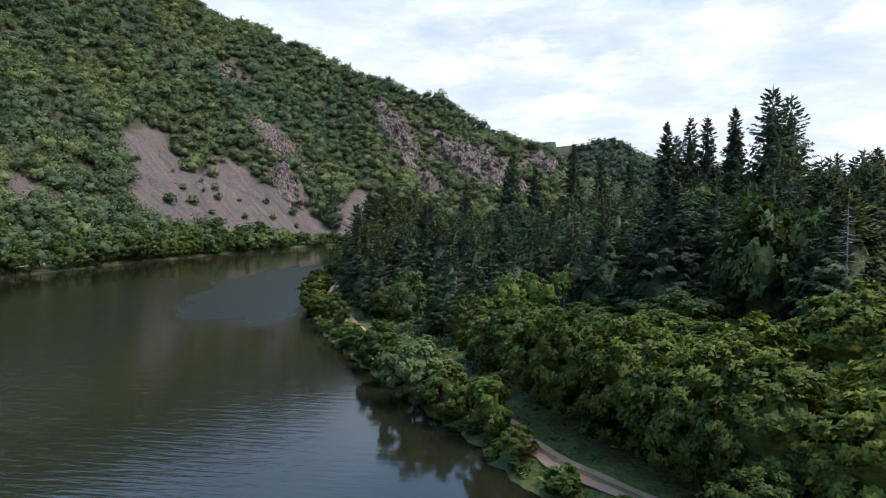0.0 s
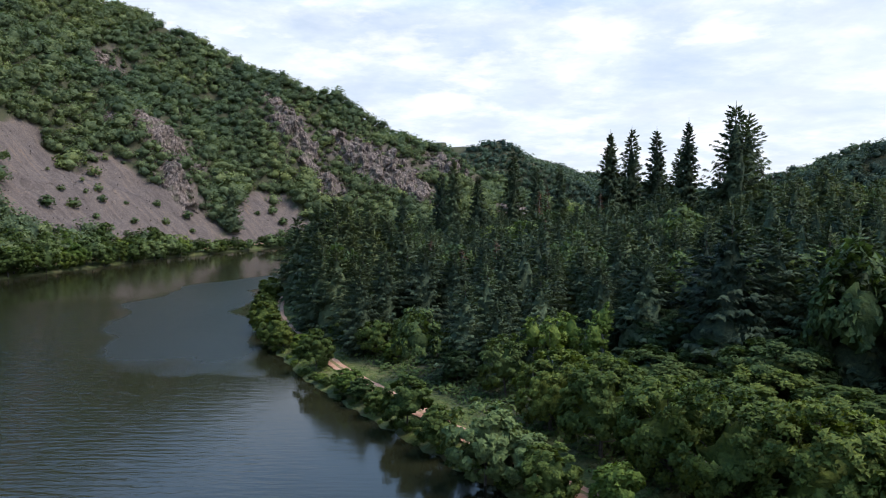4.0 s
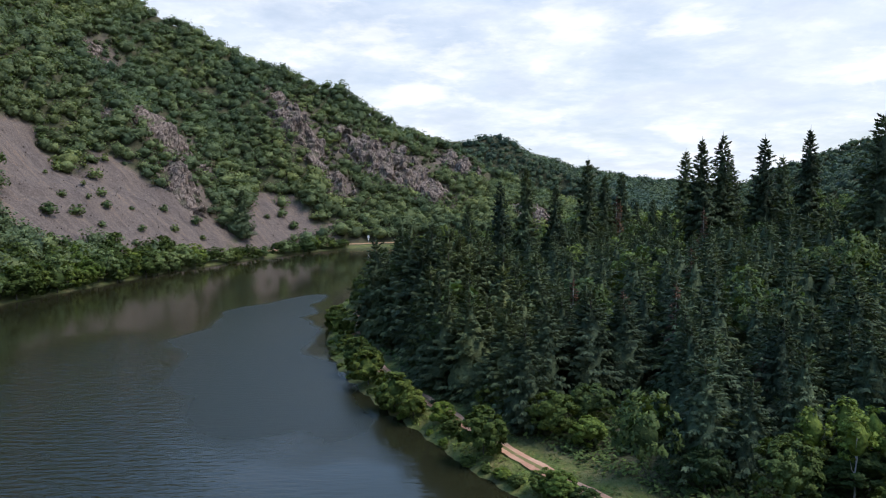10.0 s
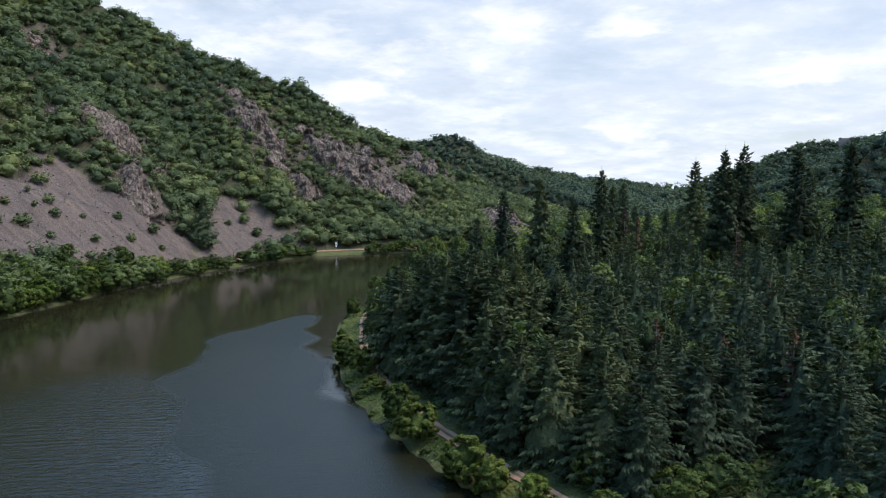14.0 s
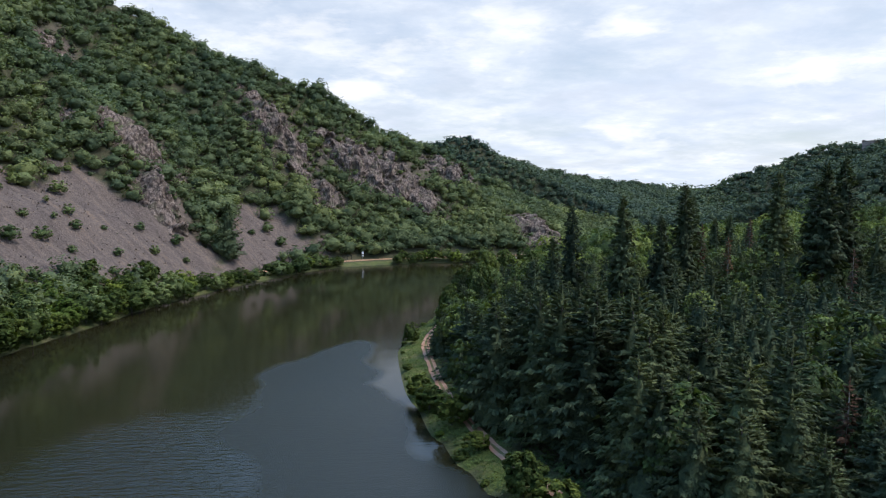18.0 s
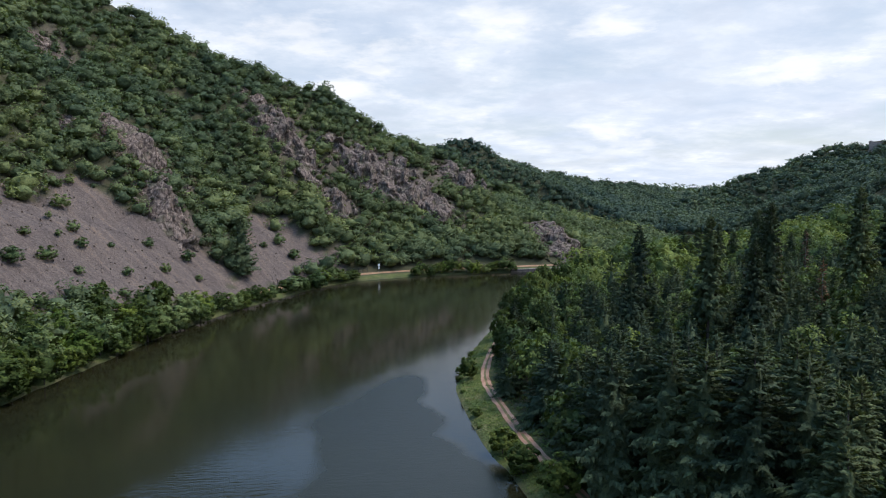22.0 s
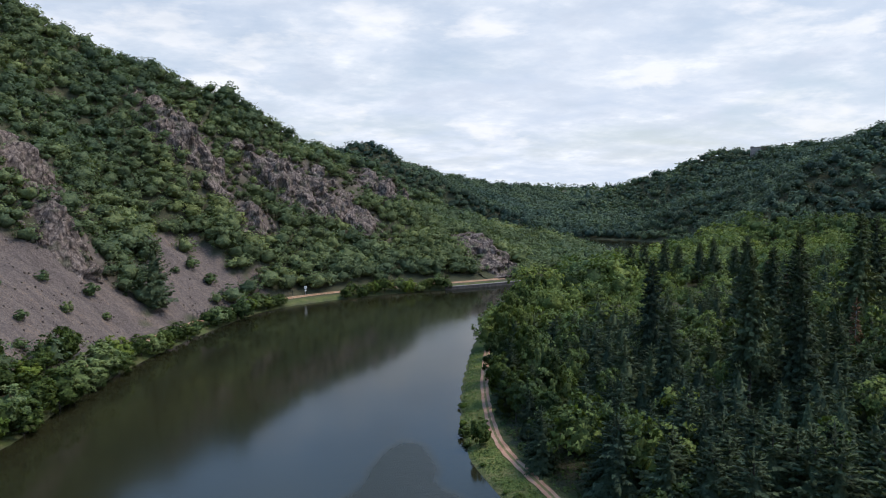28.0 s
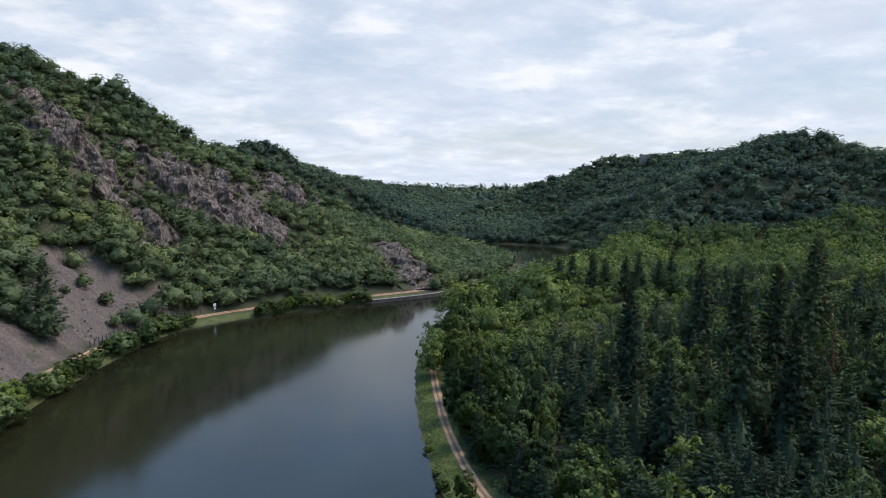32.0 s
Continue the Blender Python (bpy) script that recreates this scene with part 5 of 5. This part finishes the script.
# loose stones on the scree
x, y = jitter_grid(rng, -260, -95, 280, 485, 2.2)
z, dl, dr, sl, sr = ground(x, y)
scree, soil, grass = cover_of(x, y, dl, dr, sl)
keep = (scree > 0.5) & (rng.uniform(0, 1, len(x)) < 0.5)
STONES = [core_blob(np.random.RandomState(k), np.zeros(3), 1.0, 3, 5) for k in range(4)]
v, f, t, r = spread_copies(STONES, np.stack([x, y, z + 0.05], 1)[keep], rng.uniform(0.15, 0.5, keep.sum()) ** 1.2, rng.uniform(0, 6.28, keep.sum()), rng.uniform(0, 1, keep.sum()), rng.randint(0, 4, keep.sum()))
tagged(new("scree_stones", mesh_of("scree_stones", v, f, ROCK)), "loose grey and reddish stones lying on the scree", "stones", kind="stuff")

# undergrowth and tall grass on the wooded bank
TUFT = [leaves(np.random.RandomState(k), np.random.RandomState(k).normal(0, 0.45, (14, 3)) * (1, 1, 0.45) + (0, 0, 0.4), np.tile((0.0, 0.0, 1.0), (14, 1)), 0.5) for k in range(4)]
x, y = jitter_grid(rng, -78, 60, 36, 330, 0.95)
z, dl, dr, sl, sr = ground(x, y)
track_at = np.interp(sr, TRACK_OFFSET[0], TRACK_OFFSET[1])
verge = (dr > 0.2) & (dr < 11) & (np.abs(dr - track_at) > 1.5)
floor = (dr >= 9) & (dr < 32)
thick = np.where(dr < track_at, np.clip(0.9 + 0.3 * waves(x, y, 14, 71), 0.65, 1), np.clip(0.35 + 0.5 * waves(x, y, 14, 72), 0.08, 1))
keep = (verge & (rng.uniform(0, 1, len(x)) < thick)) | (floor & (rng.uniform(0, 1, len(x)) < np.where(y < 140, 0.85, 0.35)))
places = np.stack([x, y, z - 0.05], 1)[keep]
size = np.where(dr < 2.2, rng.uniform(0.25, 0.7, len(x)), np.where(dr > 9, rng.uniform(0.5, 1.3, len(x)), rng.uniform(0.25, 0.6, len(x))))[keep]
v, f, t, r = spread_copies(TUFT, places, size, rng.uniform(0, 6.28, len(places)), np.clip(np.where(dr[keep] > 9, 0.3, 0.75) + 0.3 * waves(places[:, 0], places[:, 1], 9, 73) + rng.normal(0, 0.15, len(places)), 0, 1), rng.randint(0, 4, len(places)))
tagged(new("undergrowth", mesh_of("undergrowth", v, f, MIXED_LEAVES, False, tint=t)), "tall grass, nettles and bramble along the bank", "undergrowth", kind="stuff")


# ---- built things ----
def box(bm, cx, cy, cz, sx, sy, sz):
    m = Matrix.Translation((cx, cy, cz)) @ Matrix.Diagonal((sx, sy, sz, 1))
    bmesh.ops.create_cube(bm, size=1.0, matrix=m)


def solid(name, material, *boxes):
    bm = bmesh.new()
    for b in boxes:
        box(bm, *b)
    bmesh.ops.bevel(bm, geom=bm.edges[:], offset=0.015, segments=1, affect="EDGES")
    return bmesh_data(name, bm, material)


def river_sign(px, py, turn, height, wide, label):
    base = new("river_sign")
    zz = float(ground(np.array([px]), np.array([py]))[0][0])
    base.matrix_world = pose(px, py, zz - 0.1, 0, 0, turn)
    part("post", mesh_of("post", *tube([(0, 0, 0), (0, 0, height)], [0.09, 0.09], 8), STEEL, True), base)
    part("board", solid("board", WHITE, (0, -0.12, height - wide * 0.55, wide, 0.06, wide * 1.1)), base, "white painted board")
    part("lower_board", solid("lower_board", WHITE, (0, -0.12, height - wide * 1.75, wide * 0.7, 0.06, wide * 0.6)), base, "small white board")
    part("emblem", solid("emblem", BLACK, (0, -0.17, height - wide * 0.55, wide * 0.12, 0.03, wide * 0.7)), base, "dark bar")
    part("footing", solid("footing", WALL_STONE, (0, 0, 0.15, 0.5, 0.5, 0.5)), base)
    return tagged(base, label, "sign", "river signs")


river_sign(-85.5, 459.5, 20, 4.6, 1.25, "white river navigation sign on a grey post")
river_sign(-103, 448, 30, 1.9, 0.8, "small white river marker board on the bank")

# the stone quay below the crag
at = np.arange(11.5, 13.05, 0.1)
qx, qy = np.interp(at, LEFT_AT, LEFT_LINE[:, 0]), np.interp(at, LEFT_AT, LEFT_LINE[:, 1])
quay = new("quay_wall")
quay.location = (qx[0], qy[0], 0)
bm, coping = bmesh.new(), bmesh.new()
for i in range(len(at) - 1):
    dx, dy = qx[i + 1] - qx[i], qy[i + 1] - qy[i]
    length, turn = math.hypot(dx, dy), math.degrees(math.atan2(dy, dx))
    mid = pose((qx[i] + qx[i + 1]) / 2 - qx[0], (qy[i] + qy[i + 1]) / 2 - qy[0], 0, 0, 0, turn)
    bmesh.ops.create_cube(bm, size=1.0, matrix=mid @ Matrix.Translation((0, -0.3, 0.2)) @ Matrix.Diagonal((length + 0.02, 0.9, 2.6, 1)))
    bmesh.ops.create_cube(coping, size=1.0, matrix=mid @ Matrix.Translation((0, -0.35, 1.64)) @ Matrix.Diagonal((length + 0.02, 1.2, 0.28, 1)))
part("wall_face", bmesh_data("wall_face", bm, DARK_STONE), quay)
part("coping", bmesh_data("coping", coping, WALL_STONE), quay, "pale coping stones")
tagged(quay, "low reddish stone quay wall at the water's edge", "wall")

# rock-fall fence along the towpath
fence = new("rockfall_fence")
fence.location = (np.interp(8.0, LEFT_AT, LEFT_LINE[:, 0]), np.interp(8.0, LEFT_AT, LEFT_LINE[:, 1]), 2)
post = mesh_of("fence_post", *tube([(0, 0, -0.4), (0, 0, 2.6)], [0.13, 0.13], 6), BLACK, True)
rails = []
last = None
for a in np.arange(7.9, 9.6, 0.07):
    px, py = np.interp(a, LEFT_AT, LEFT_LINE[:, 0]), np.interp(a, LEFT_AT, LEFT_LINE[:, 1])
    ex, ey = np.interp(a + 0.02, LEFT_AT, LEFT_LINE[:, 0]) - px, np.interp(a + 0.02, LEFT_AT, LEFT_LINE[:, 1]) - py
    e = math.hypot(ex, ey)
    px, py = px - ey / e * 11.5, py + ex / e * 11.5
    zz = float(ground(np.array([px]), np.array([py]))[0][0])
    ob = part("post", post, fence)
    ob.location = Vector((px, py, zz)) - fence.location
    here = Vector((px, py, zz)) - fence.location
    if last is not None:
        for up in (0.7, 1.5, 2.3):
            rails.append(tube([tuple(last + Vector((0, 0, up))), tuple(here + Vector((0, 0, up)))], [0.05, 0.05], 4))
    last = here
part("wire", mesh_of("wire", *joined(rails), BLACK), fence, "dark steel cables")
tagged(fence, "dark rock-fall fence of posts and cables above the towpath", "fence")

# bare fallen trunk on the scree
log = new("fallen_trunk", mesh_of("fallen_trunk", *joined([tube([(0, 0, 0), (3, 0.4, 0.2), (7, 0.2, 0.5)], [0.22, 0.16, 0.05], 6), tube([(4, 0.3, 0.3), (5.5, 1.5, 1.0)], [0.08, 0.02], 4)]), GREYWOOD, True))
zz = float(ground(np.array([-188.0]), np.array([318.0]))[0][0])
log.matrix_world = pose(-188, 318, zz + 0.3, 0, 0, -60)
tagged(log, "bare grey fallen trunk lying on the scree", "log")

# the ruin on the ridge
zz = float(ground(np.array([486.0]), np.array([815.0]))[0][0])
ruin = new("ruin")
ruin.matrix_world = pose(486, 815, zz + 2, 0, 0, -35)
part("wall", solid("wall", WALL_STONE, (0, 0, -2, 17, 9, 12), (-7, 0, 4.6, 2.5, 9, 1.4)), ruin)
part("roof", solid("roof", BLACK, (0, 0, 4.25, 18, 10, 0.4)), ruin, "dark flat roof")
tagged(ruin, "low stone ruin among the trees on the ridge", "building")
